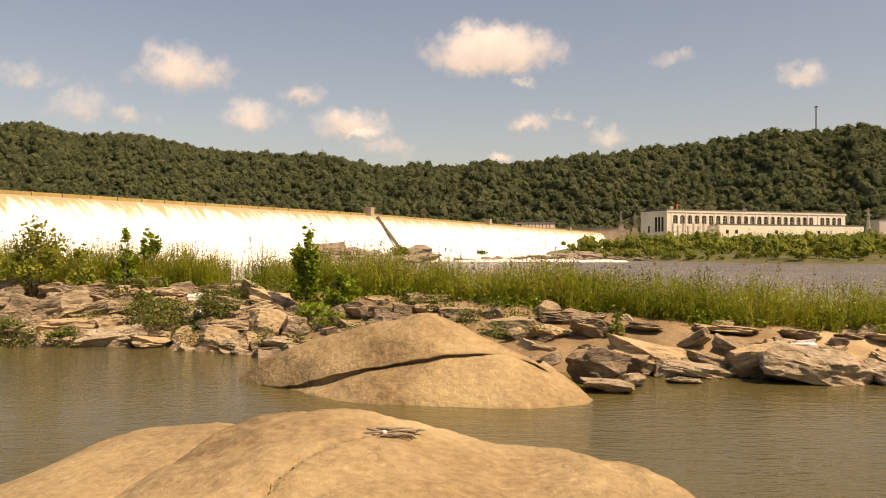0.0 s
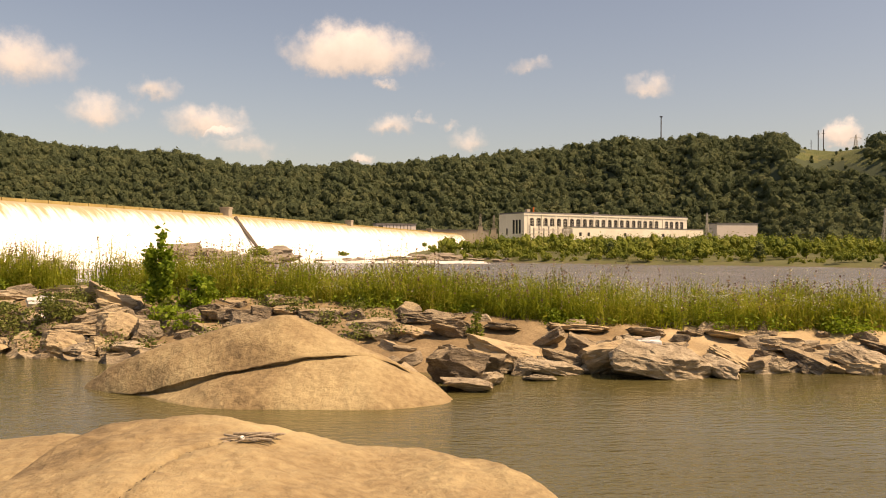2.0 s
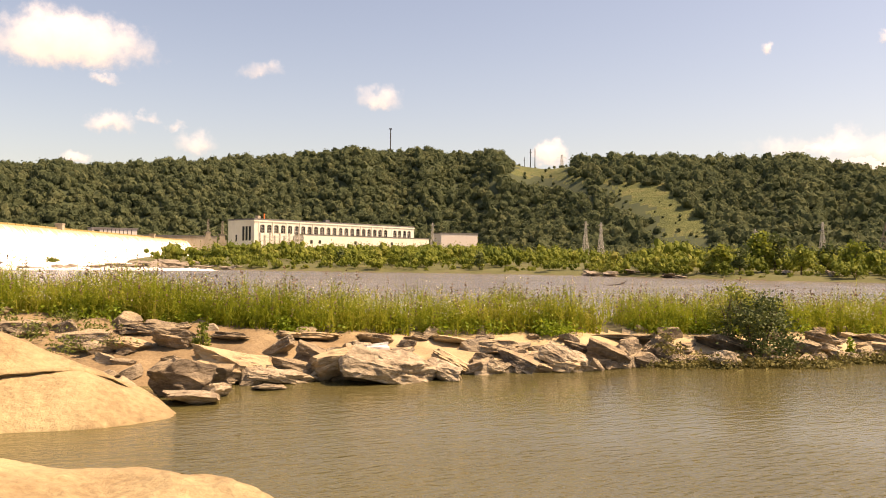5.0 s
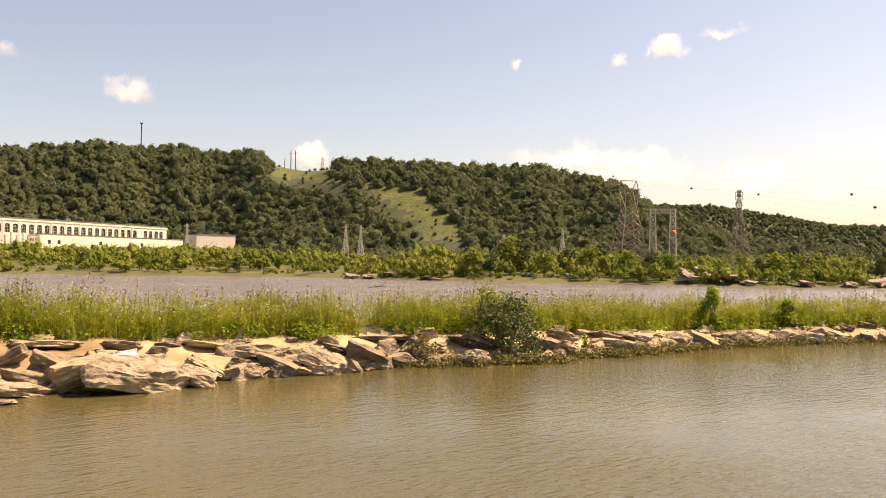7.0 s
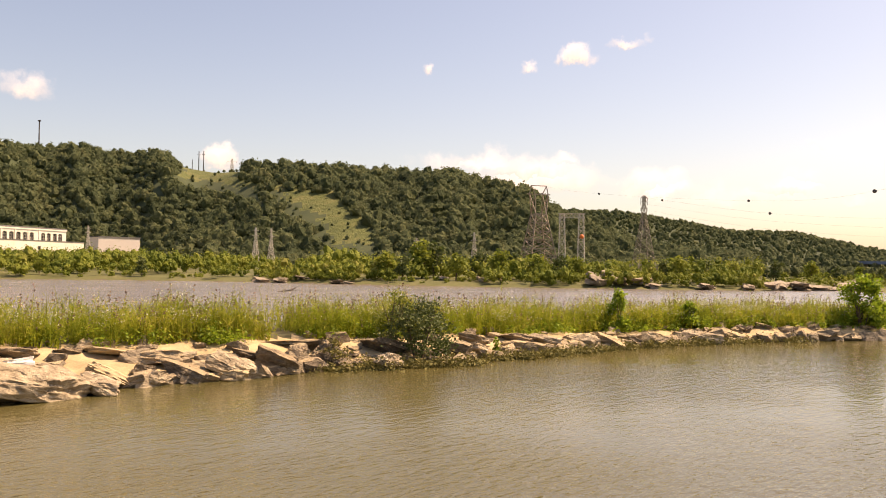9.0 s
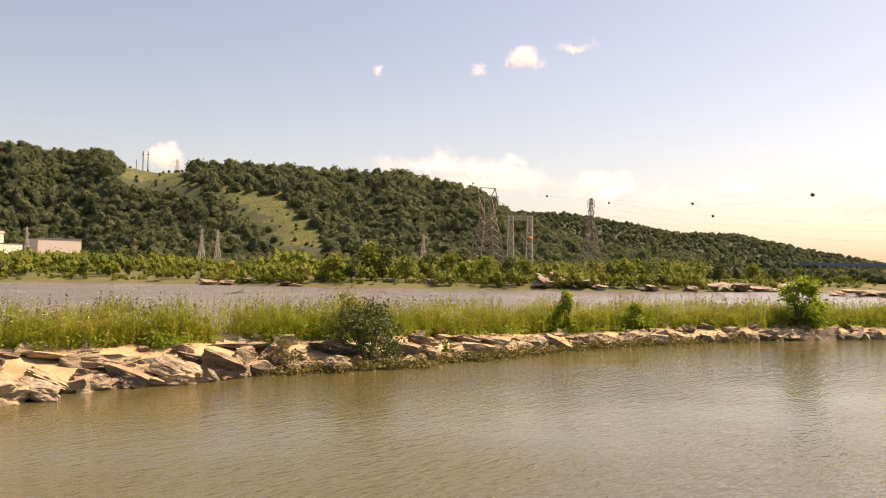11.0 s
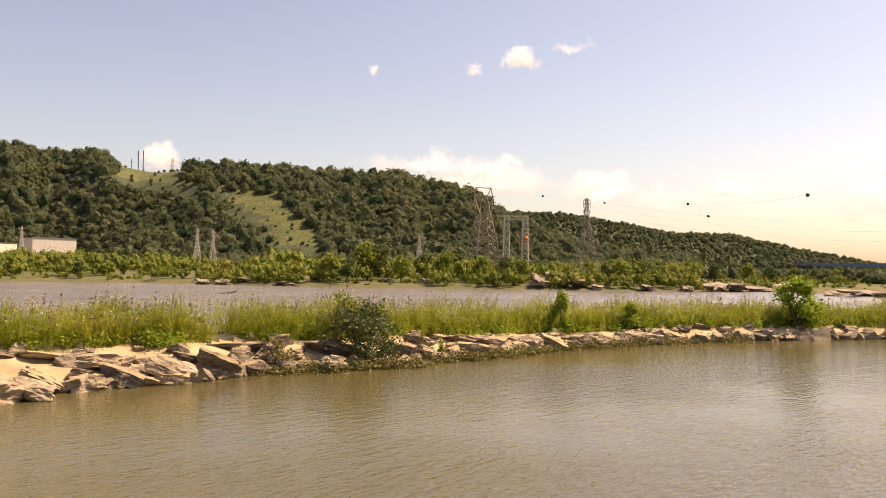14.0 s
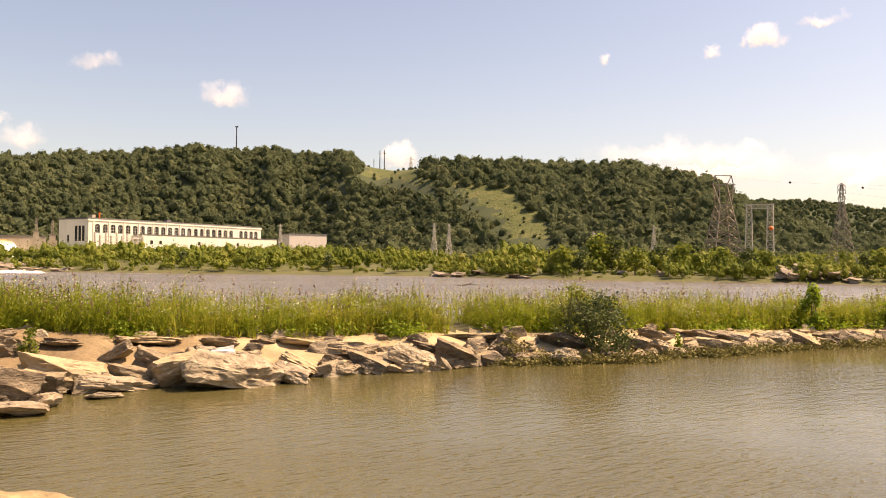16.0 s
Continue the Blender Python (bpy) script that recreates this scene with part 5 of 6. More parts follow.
shrub("sapling", *on_bearing(-9.0, 41.5), 1.25, 3.55, LEAF_BRIGHT, "upright broad-leaved green sapling in the rubble", 0.20, 1500, 4, "sapling", 18)
shrub("sapling", *on_bearing(-6.9, 40.0), 1.5, 1.9, LEAF_BRIGHT, "bushy green sapling in the rubble", 0.17, 1100, 5, "sapling", 16)
shrub("sapling", *on_bearing(-8.4, 38.5), 2.6, 1.0, LEAF_BRIGHT, "sprawling bright green undergrowth", 0.15, 1100, 6, "sapling", 16)
shrub("sapling", *on_bearing(-20.5, 50.0), 1.2, 3.0, LEAF_BRIGHT, "thin green sapling with sparse large leaves", 0.24, 420, 3, "sapling", 11)
shrub("sapling", *on_bearing(-19.0, 50.5), 1.2, 2.7, LEAF_BRIGHT, "thin green sapling with sparse large leaves", 0.24, 380, 3, "sapling", 10)
shrub("sapling", *on_bearing(-25.8, 50.5), 3.2, 3.9, SHRUB, "broad pale green young tree above the weeds", 0.19, 1500, 6, "sapling", 20)
shrub("sapling", *on_bearing(-23.2, 50.5), 1.8, 2.2, SHRUB, "young green sapling above the weeds", 0.18, 600, 4, "sapling", 12)
shrub("bush", *on_bearing(-18.6, 42.6), 4.2, 1.5, LEAF_MID, "spreading dull green bush over rubble", 0.10, 3000, 9, "bush", 34)
shrub("bush", *on_bearing(-20.0, 45.5), 1.9, 1.8, LEAF_MID, "dull green bush growing between rubble stones", 0.12, 900, 5, "bush", 14)
shrub("bush", *on_bearing(-15.6, 41.5), 1.6, 1.7, LEAF_MID, "upright olive bush rooted in waterline rubble", 0.10, 1100, 5, "bush", 18)
shrub("bush", *on_bearing(-24.0, 42.0), 1.6, 0.9, LEAF_MID, "low olive bush at the waterline rubble", 0.10, 700, 4, "bush", 12)
shrub("bush", *on_bearing(-27.0, 43.5), 2.2, 1.3, LEAF_MID, "dull green bush at the waterline rubble", 0.12, 700, 5, "bush", 12)
shrub("bush", *on_bearing(11.6, 34.0), 0.85, 0.95, SHRUB, "small yellowish shrub in pale sand", 0.09, 420, 4, "bush", 9)

# ---- far side: scrub, ledges, rapids ----
V, F, off = [], [], 0
for i in range(1600):
    az = rng.uniform(8.5, 88)
    s = float(np.interp(az, FAR_AZ, FAR_R))
    dd = 4 + 190 * rng.random() ** 1.5
    if az < 12 and dd > 60:
        continue
    x, y, _ = polar(az, s + dd)
    tall = rng.uniform(2.0, 5.2) * (1 + 0.45 * noise.noise(Vector((x * 0.025, y * 0.025, 0)))) * (1.3 if az < 20 else 1.75 if az < 31 else 1.45 if az < 70 else 0.7)
    open_turf = noise.noise(Vector((x * 0.03, y * 0.03, 9)))
    if open_turf < -0.18:
        tall *= 0.45
    if dd < 14:
        tall *= 0.7
    if az < 31 and dd > 30:
        tall = min(tall * 1.45, 8.5)
    foot_at = np.array([x, y, gz(x, y) - 0.3])
    k = int(rng.integers(4, 8))
    C = rng.normal(size=(k, 3)) * np.array([tall * 0.26, tall * 0.26, tall * 0.14]) + np.array([0, 0, tall * 0.50])
    for c in C:
        bv, bf = BLOBS[rng.integers(12)]
        V.append(bv * tall * rng.uniform(0.09, 0.16) * np.array([1, 1, rng.uniform(0.9, 1.4)]) + c + foot_at)
        F.append(bf + off)
        off += len(bv)
    n = 175
    p = C[rng.integers(k, size=n)] + rng.normal(size=(n, 3)) * tall * np.array([0.13, 0.13, 0.14])
    p[:, 2] = np.clip(p[:, 2], 0.1, None)
    lv = leaf_quads(p + foot_at, (0.20 + 0.28 * rng.random(n)) * (0.6 + tall * 0.09), 1.25)
    q = quads_of(lv) + off
    V.append(lv)
    F += [q[:, [0, 1, 2]], q[:, [0, 2, 3]]]
    off += len(lv)
solid("island_scrub", np_mesh("scrub", np.concatenate(V), np.concatenate(F), [SHRUB]), "dense yellow-green willow scrub on the far shore", "shrubs", kind="stuff")

FTREES = []
for k in range(4):
    x0 = 0
    ob = thing("tree", pose(0, 0, -50), "bushy mid-green tree standing in far-shore scrub", "tree", "far shore trees")
    bm = bmesh.new()
    rod(bm, (0, 0, 0), (0.1, 0.1, 3.2), 0.22, 0.14, 7)
    C = []
    for i in range(9):
        a = i * 2.4
        b = Vector((math.cos(a) * rng.uniform(0.8, 2.0), math.sin(a) * rng.uniform(0.8, 2.0), rng.uniform(2.4, 6.4)))
        rod(bm, (0.05, 0.05, 1.6 + i * 0.16), b, 0.09, 0.03, 5)
        C.append(b[:])
    C.append((0, 0, 6.6))
    part("trunk", bm, BARK, ob)
    C = np.array(C)
    n = 620
    p = C[rng.integers(len(C), size=n)] + rng.normal(size=(n, 3)) * np.array([0.62, 0.62, 0.6])
    vv = leaf_quads(p, 0.45 + 0.5 * rng.random(n), 1.2)
    part("crown", np_mesh("crown", vv, quads_of(vv), [SHRUB if k % 2 else LEAF_DARK]), SHRUB, ob)
    FTREES.append(ob)
placed = 0
for az, add, sc in ((20.5, 20, 0.7), (23.9, 12, 0.65), (29.8, 8, 0.75), (32.5, 30, 0.6), (38.9, 30, 0.55), (45.4, 12, 0.85), (46.6, 10, 0.75), (47.9, 22, 1.15), (48.7, 26, 1.05), (50.2, 14, 0.8), (51.7, 20, 0.85), (53.1, 18, 0.9), (54.2, 26, 0.8),
                    (55.6, 18, 0.8), (57.2, 16, 0.75), (58.3, 20, 0.7), (63.9, 16, 0.75), (64.8, 14, 0.95), (66.6, 26, 0.8), (68.2, 30, 0.7), (70.7, 24, 0.8), (72.8, 40, 0.8), (74.2, 50, 0.6), (75.4, 55, 0.6), (76.6, 50, 0.55), (77.8, 60, 0.6),
                    (79.0, 50, 0.5), (80.2, 60, 0.55), (81.4, 55, 0.55), (35.4, 60, 0.7), (41.6, 70, 0.8), (26.4, 70, 0.7)):
    x, y, _ = polar(az, float(np.interp(az, FAR_AZ, FAR_R)) + add)
    sc = sc * 1.2 if 44 < az < 60 else sc
    m = pose(x, y, gz(x, y) - 0.1, 0, 0, rng.uniform(0, 360)) @ Matrix.Diagonal((sc, sc, sc, 1))
    if placed < 4:
        FTREES[placed].matrix_world = m
    else:
        t_ = copy_thing(FTREES[placed % 4], m)
        t_.matrix_world = m
    placed += 1

SLABS = [rock_mesh(70 + k, 0.34, 1, 9, FAR_ROCK) for k in range(10)]


def ledge(i):
    """An outcrop of overlapping slabs that dip the same way."""
    r = np.random.default_rng(300 + i)
    ob = thing("rock_ledge", pose(0, 0, -60), "bare layered tan rock ledge in the river", "rock ledge", "river ledges")
    for k in range(9):
        sl = part("slab", SLABS[(i * 3 + k) % 10], None, ob)
        sl.matrix_local = pose(r.uniform(-0.7, 0.7), r.uniform(-0.5, 0.5), r.uniform(0.0, 0.55), 14 + r.uniform(-6, 6), r.uniform(-12, 4), r.uniform(-25, 25)) @ Matrix.Diagonal((r.uniform(0.3, 0.6), r.uniform(0.3, 0.55), r.uniform(0.35, 0.6), 1))
    return ob


LEDGE = [ledge(i) for i in range(5)]
laid = 0
for az, d, w, dep, h, turn in ((37.3, 240, 5.5, 3.5, 2.2, 40), (38.5, 238, 6.5, 3.5, 1.8, 45), (39.8, 240, 4.0, 3, 1.2, 40), (42.1, 228, 5, 3, 1.4, 35), (43.0, 226, 4, 2.5, 1.0, 30), (59.6, 222, 6.0, 4, 4.2, 20), (60.9, 224, 7.5, 4, 3.6, 25),
                               (62.2, 222, 6, 4, 2.8, 20), (60.2, 231, 7.0, 4, 5.5, 25), (63.2, 220, 4, 3, 1.8, 20), (66.6, 222, 5, 3, 2.0, 10), (69.0, 226, 5, 3, 2.2, 10), (70.7, 232, 5.5, 3, 2.8, 0), (72.0, 238, 7, 4, 3.0, 0),
                               (73.6, 244, 7, 4, 2.6, -10), (75.2, 258, 8, 4, 2.6, -10), (77.6, 214, 7, 3.5, 1.6, -8), (79.0, 212, 8, 3.5, 2.0, -8), (80.4, 210, 7, 3.5, 1.5, -8), (81.8, 210, 6, 3, 1.2, -8), (52.0, 222, 3, 2, 2.0, 30), (49.3, 228, 3, 2, 1.8, 30),
                               (-9.0, 262, 9, 4, 5.0, 0), (-7.2, 270, 8, 4, 4.2, 10), (-5.2, 265, 9, 4, 3.6, 0), (-3.6, 272, 7, 4, 3.9, -10), (-1.8, 272, 6, 3.5, 4.4, 0), (-11.4, 265, 8, 4, 4.6, 0), (-14.0, 255, 9, 4, 4.0, 0), (-16.5, 248, 7, 4, 5.0, 0),
                               (-18.8, 240, 8, 4, 4.0, 10), (-7.0, 258, 7, 3, 2.2, 0), (-2.6, 258, 8, 3, 2.0, 0), (-4.4, 255, 9, 3, 1.9, 0), (1.6, 290, 5, 3, 1.7, 0), (3.4, 305, 4, 3, 2.0, 0), (5.2, 312, 5, 3, 1.7, 0), (6.8, 322, 6, 3, 2.2, 0),
                               (8.2, 335, 8, 4, 4.0, 10), (9.4, 330, 8, 4, 3.4, 10), (10.4, 322, 7, 4, 3.4, 0), (9.8, 308, 4, 2, 1.4, 0), (11.8, 300, 4, 2, 1.6, 0), (13.2, 292, 4, 2, 1.4, 0)):
    x, y, _ = polar(az, d)
    if az < 0:
        w, dep, h = w * 1.3, dep * 1.2, h * 1.55
    m = pose(x, y, max(0, min(1.2, gz(x, y))) - 0.1, rng.uniform(-5, 5), rng.uniform(-4, 4), turn + rng.uniform(-12, 12)) @ Matrix.Diagonal((w, dep, h, 1))
    ob = LEDGE[laid] if laid < 5 else copy_thing(LEDGE[laid % 5], m)
    ob.matrix_world = m
    laid += 1
# low turf between the outcrops below the dam
spots = []
for az, d, w, h in ((-3.0, 262, 4, 3.0), (-8.0, 266, 5, 2.4), (-12.5, 262, 5, 2.0), (2.6, 300, 3, 1.6), (-2.6, 262, 3, 2.6)):
    x, y, _ = polar(az, d)
    spots.append((x, y, 2.2, w, h))
clumps("outcrop_shrubs", spots, SHRUB, "green shrubs on rock outcrops below the dam", 30, 0.6, "shrubs")


def foam_strip(name, az0, az1, d0, d1, n, label):
    """Broken white water: many small raised patches."""
    bm = bmesh.new()
    for i in range(n):
        az, d = rng.uniform(az0, az1), rng.uniform(d0, d1)
        x, y, _ = polar(az, d)
        w, l = rng.uniform(0.8, 4.0), rng.uniform(0.3, 0.9)
        a = radians(-az) + rng.uniform(-0.15, 0.15)
        ring = [bm.verts.new((x + (w * math.cos(t) * math.cos(a) - l * math.sin(t) * math.sin(a)) * rng.uniform(0.7, 1.1), y + (w * math.cos(t) * math.sin(a) + l * math.sin(t) * math.cos(a)) * rng.uniform(0.7, 1.1), 0.03)) for t in np.linspace(0, 6.283, 9)[:-1]]
        c = bm.verts.new((x, y, rng.uniform(0.12, 0.42)))
        for k in range(8):
            bm.faces.new((ring[k], ring[(k + 1) % 8], c))
    me = bpy.data.meshes.new(name)
    bm.to_mesh(me)
    bm.free()
    me.materials.append(FOAM)
    return solid(name, me, label, "foam", kind="stuff")


foam_strip("rapids_foam", -2, 12, 262, 345, 620, "broken white water of shallow rapids")


# ---- power station ----
PU = Vector((152, 63, 0)).normalized()
STATION = Matrix.Translation((153, 580, 0)) @ Matrix.Rotation(math.atan2(63, 152), 4, "Z")   # x along the long front, y into the building
L, DEP, TOP, BASE = 164.0, 30.0, 30.6, 4.0
station = thing("power_station", STATION, "long cream concrete power station with arched dark windows", "power station")
part("body", boxed(0.9, L, 0.9, DEP, BASE, TOP - 0.8), CREAM, station)
bm = boxed(-0.4, L + 0.3, -0.3, DEP + 0.3, TOP - 0.8, TOP)
box(bm, 0.6, L - 0.6, 0.7, DEP - 0.6, TOP, TOP + 0.25)
part("roof", bm, ROOF, station, "flat roof behind a low parapet")
bm = boxed(-0.6, L + 0.5, -0.5, 0.5, TOP - 1.9, TOP - 0.85)
part("cornice", bm, CREAM, station)
WZ0, WZ1, WW = 20.9, 26.8, 4.0
xs = []
for i in range(11):
    xs += [7.0 + i * 12.3, 13.0 + i * 12.3]
xs = [x for x in xs if x < 136] + [141.0, 146.4, 152.6, 158.0]
front = bmesh.new()
box(front, 0.0, L, 0.0, 0.85, BASE, WZ0)
box(front, 0.0, L, 0.0, 0.85, WZ1, TOP - 0.85)
edge = 0.0
for x in xs:
    box(front, edge, x - WW / 2, 0.0, 0.85, WZ0, WZ1)
    edge = x + WW / 2
box(front, edge, L, 0.0, 0.85, WZ0, WZ1)
part("front_wall", front, CREAM, station)


def arch_window(w, h):
    """Pane, frame with glazing bars and an arched head, made once."""
    pane = boxed(-w / 2, w / 2, 0.55, 0.65, 0, h)
    fr = bmesh.new()
    for x in (-w / 2, -w / 6, w / 6, w / 2):
        box(fr, x - 0.04, x + 0.04, 0.45, 0.55, 0, h)
    for z in (0, h * 0.33, h * 0.66, h):
        box(fr, -w / 2, w / 2, 0.42, 0.52, z - 0.04, z + 0.04)
    head = bmesh.new()
    for sgn in (-1, 1):
        a = [head.verts.new((sgn * w / 2, yy, h)) for yy in (0.0, 0.4)]
        pts_ = []
        for t in np.linspace(0, 1, 5):
            xx, zz = sgn * w / 2 * (1 - t), h - (w * 0.28) * (1 - math.sqrt(1 - (1 - t) ** 2))
            pts_.append([head.verts.new((xx, yy, zz)) for yy in (0.0, 0.4)])
        for p, q in zip(pts_[:-1], pts_[1:]):
            head.faces.new((a[0], p[0], q[0]))
            head.faces.new((p[0], p[1], q[1], q[0]))
    out_ = []
    for nm, b, m_ in (("pane", pane, DARK), ("window_frame", fr, CREAM), ("arch_head", head, CREAM)):
        me_ = bpy.data.meshes.new(nm)
        b.to_mesh(me_)
        b.free()
        me_.materials.append(m_)
        out_.append((nm, me_))
    return out_


WIN = arch_window(WW, WZ1 - WZ0)
for x in xs:
    w_ = part("window", WIN[0][1], None, station)
    w_.matrix_local = Matrix.Translation((x, 0, WZ0))
    for nm, me_ in WIN[1:]:
        part(nm, me_, None, w_)
# pilasters between the pairs
for i in range(12):
    part("pilaster", boxed(-0.5, 0.5, -0.35, -0.004, 12, TOP - 1.9), CREAM, station).matrix_local = Matrix.Translation((3.8 + i * 12.3 if i < 11 else 136.8, 0, 0))
# the lower annex along the front
ann = part("annex", boxed(36, L + 9, -9, -0.4, BASE, 20.6), CREAM, station)
part("annex_roof", boxed(35.6, L + 9.4, -9.4, -0.36, 20.604, 21.0), ROOF, ann)
for x in (44, 52, 88, 128):
    part("annex_window", boxed(x - 1.2, x + 1.2, -9.06, -8.9, 14.2, 16.8), DARK, ann)
for x, w in ((40, 5), (96, 3.2), (150, 3.2)):
    part("annex_door", boxed(x - w / 2, x + w / 2, -9.06, -8.9, BASE, 11.5), ROOF, ann)
# the end wall with three tall windows and a small one
endw = part("end_wall", boxed(0.0, 0.85, 0.9, DEP, BASE, TOP - 0.85), CREAM, station)
for y in (5.0, 8.6, 12.2):
    part("tall_window", boxed(-0.05, 0.4, y - 1.2, y + 1.2, 15.5, 25.5), DARK, endw)
part("small_window", boxed(-0.05, 0.4, 19.4, 21.2, 15.0, 19.5), DARK, endw)
part("roof_vent", boxed(9, 11.5, 8, 11, TOP + 0.26, TOP + 2.6), CONCRETE, station)
part("roof_vent", boxed(70, 74, 5, 8, TOP + 0.26, TOP + 2.0), ROOF, station)
bm = bmesh.new()
rod(bm, (13, 6, TOP), (13, 6, TOP + 4.2), 0.5, 0.5, 8)
part("beacon_stack", bm, BALL_ORANGE, station, "orange roof stack")


def house(name, m, w, d, z0, z1, wall, label, category, doors=(), roof_over=0.4):
    ob = thing(name, m, label, category)
    part("wall", boxed(0, w, 0, d, z0, z1), wall, ob)
    part("roof", boxed(-roof_over, w + roof_over, -roof_over, d + roof_over, z1 + 0.004, z1 + 0.7), ROOF, ob)
    for x, ww, za, zb in doors:
        part("opening", boxed(x, x + ww, -0.12, -0.004, za, zb), DARK, ob)
    return ob


x, y, _ = polar(27.2, 640)
house("switch_house", Matrix.Translation((x, y, 0)) @ Matrix.Rotation(math.atan2(*(np.array(polar(29.65, 655)[:2]) - np.array((x, y)))[::-1]), 4, "Z"), 31.5, 14, 4, 23.2, SHED, "plain pale windowless switch house with a flat roof", "building", [(2, 3, 4.5, 9)])
x, y, _ = polar(4.85, 690)
x2, y2, _ = polar(7.5, 700)
house("intake_house", Matrix.Translation((x, y, 0)) @ Matrix.Rotation(math.atan2(y2 - y, x2 - x), 4, "Z"), math.hypot(x2 - x, y2 - y), 10, 14, 24.6, SHED, "long low pale gatehouse with a dark roof", "building",
      [(1.5, 4, 20.5, 23.5)] + [(8 + 3 * i, 0.5, 17, 24) for i in range(8)], 0.8)
x, y, _ = polar(7.6, 690)
x2, y2, _ = polar(12.4, 690)
house("forebay_wall", Matrix.Translation((x, y, 0)) @ Matrix.Rotation(math.atan2(y2 - y, x2 - x), 4, "Z"), math.hypot(x2 - x, y2 - y), 3, 4, 19.6, CONCRETE, "grey concrete forebay wall beside the dam", "wall")

# ---- lattice towers ----


def lattice(bm, x0, y0, z0, w0, z1, w1, panels, r):
    """Four legs between two squares, braced with crosses."""
    for k in range(panels):
        a, b = k / panels, (k + 1) / panels
        wa, wb_, za, zb = w0 + (w1 - w0) * a, w0 + (w1 - w0) * b, z0 + (z1 - z0) * a, z0 + (z1 - z0) * b
        ca = [(x0 + sx * wa / 2, y0 + sy * wa / 2, za) for sx, sy in ((-1, -1), (1, -1), (1, 1), (-1, 1))]
        cb = [(x0 + sx * wb_ / 2, y0 + sy * wb_ / 2, zb) for sx, sy in ((-1, -1), (1, -1), (1, 1), (-1, 1))]
        for i in range(4):
            j = (i + 1) % 4
            rod(bm, ca[i], cb[i], r * 1.5)
            rod(bm, ca[i], cb[j], r)
            rod(bm, ca[j], cb[i], r)
            rod(bm, cb[i], cb[j], r)


def pylon(name, az, d, base, top, width, waist, arms, mat, label, r=0.12, group="pylons", feet=None, panels=6, spread=0):
    x, y, _ = polar(az, d)
    ob = thing(name, Matrix.Translation((x, y, 0)) @ Matrix.Rotation(radians(-az + 25), 4, "Z"), label, "pylon", group)
    neck = base + (top - base) * 0.68
    bm = bmesh.new()
    lattice(bm, 0, 0, base, width, neck, waist, panels, r)
    part("lower_mast", bm, mat, ob)
    bm = bmesh.new()
    if spread:
        # two horns carrying the crossarm
        for sx in (-1, 1):
            for sy in (-1, 1):
                rod(bm, (sx * waist / 2, sy * waist / 2, neck), (sx * spread, 0, top - 3), r * 1.3)
                rod(bm, (sx * waist / 2, sy * waist / 2, neck), (sx * spread * 0.4, 0, top - 3), r)
            rod(bm, (sx * spread, 0, top - 3), (sx * spread * 0.8, 0, top), r)
            rod(bm, (sx * spread * 0.4, 0, top - 3), (sx * spread * 0.8, 0, top), r)
        rod(bm, (-spread * 1.2, 0, top - 3), (spread * 1.2, 0, top - 3), r * 1.3)
        rod(bm, (-spread * 0.8, 0, top), (spread * 0.8, 0, top), r)
    else:
        lattice(bm, 0, 0, neck, waist, top, waist * 0.45, 3, r * 0.8)
    part("upper_mast", bm, mat, ob)
    for z, half in arms:
        bm = bmesh.new()
        for sy in (-0.4, 0.4):
            rod(bm, (-half, 0, z), (half, 0, z), r)
            rod(bm, (-half, 0, z), (0, sy, z + 0.9), r * 0.8)
            rod(bm, (half, 0, z), (0, sy, z + 0.9), r * 0.8)
        part("crossarm", bm, mat, ob)
        for sx in (-1, 1):
            bm = bmesh.new()
            for q in range(4):
                rod(bm, (sx * half, 0, z - 0.25 * q), (sx * half, 0, z - 0.25 * q - 0.12), 0.16, 0.16, 8)
            part("insulator", bm, DARK, ob)
    if feet:
        for sx in (-1, 1):
            for sy in (-1, 1):
                bm = bmesh.new()
                rod(bm, (sx * width / 2, sy * width / 2, feet), (sx * width / 2, sy * width / 2, base + 0.1), 1.2, 0.75, 4)
                part("footing", bm, CONCRETE, ob, "pale concrete footing")
    return ob


pylon("pylon", 55.7, 300, 2.8, 34.0, 11.5, 4.0, [], RUST, "tall brown braced lattice pylon with spreading horns", 0.17, panels=7, spread=3.6)
pylon("pylon", 62.6, 262, 6.5, 27.0, 5.2, 1.3, [(26.4, 1.1), (25.2, 1.1), (23.4, 1.0)], STEEL, "slender steel lattice pylon on concrete footings", 0.065, feet=0.5, panels=8)
for az, d, z1 in ((36.85, 520, 27.5), (37.85, 540, 28.0), (47.5, 520, 23.0), (51.4, 500, 26.0), (26.6, 640, 31.0)):
    x, y, _ = polar(az, d)
    pylon("pylon", az, d, gz(x, y) - 0.2, z1, 4.4, 1.3, [(z1 - 2, 2.2), (z1 - 5, 2.2)], PALE_STEEL, "pale galvanised lattice pylon in front of woods", 0.085)
for az in (35.24, 36.4, 40.6):
    x, y, _ = polar(az, 940)
    z = gz(x, y)
    pylon("pylon", az, 940, z - 0.5, z + 17, 4.0, 2.0, [(z + 14, 5.0)], PALE_STEEL, "small pale lattice pylon on the ridge", 0.09)
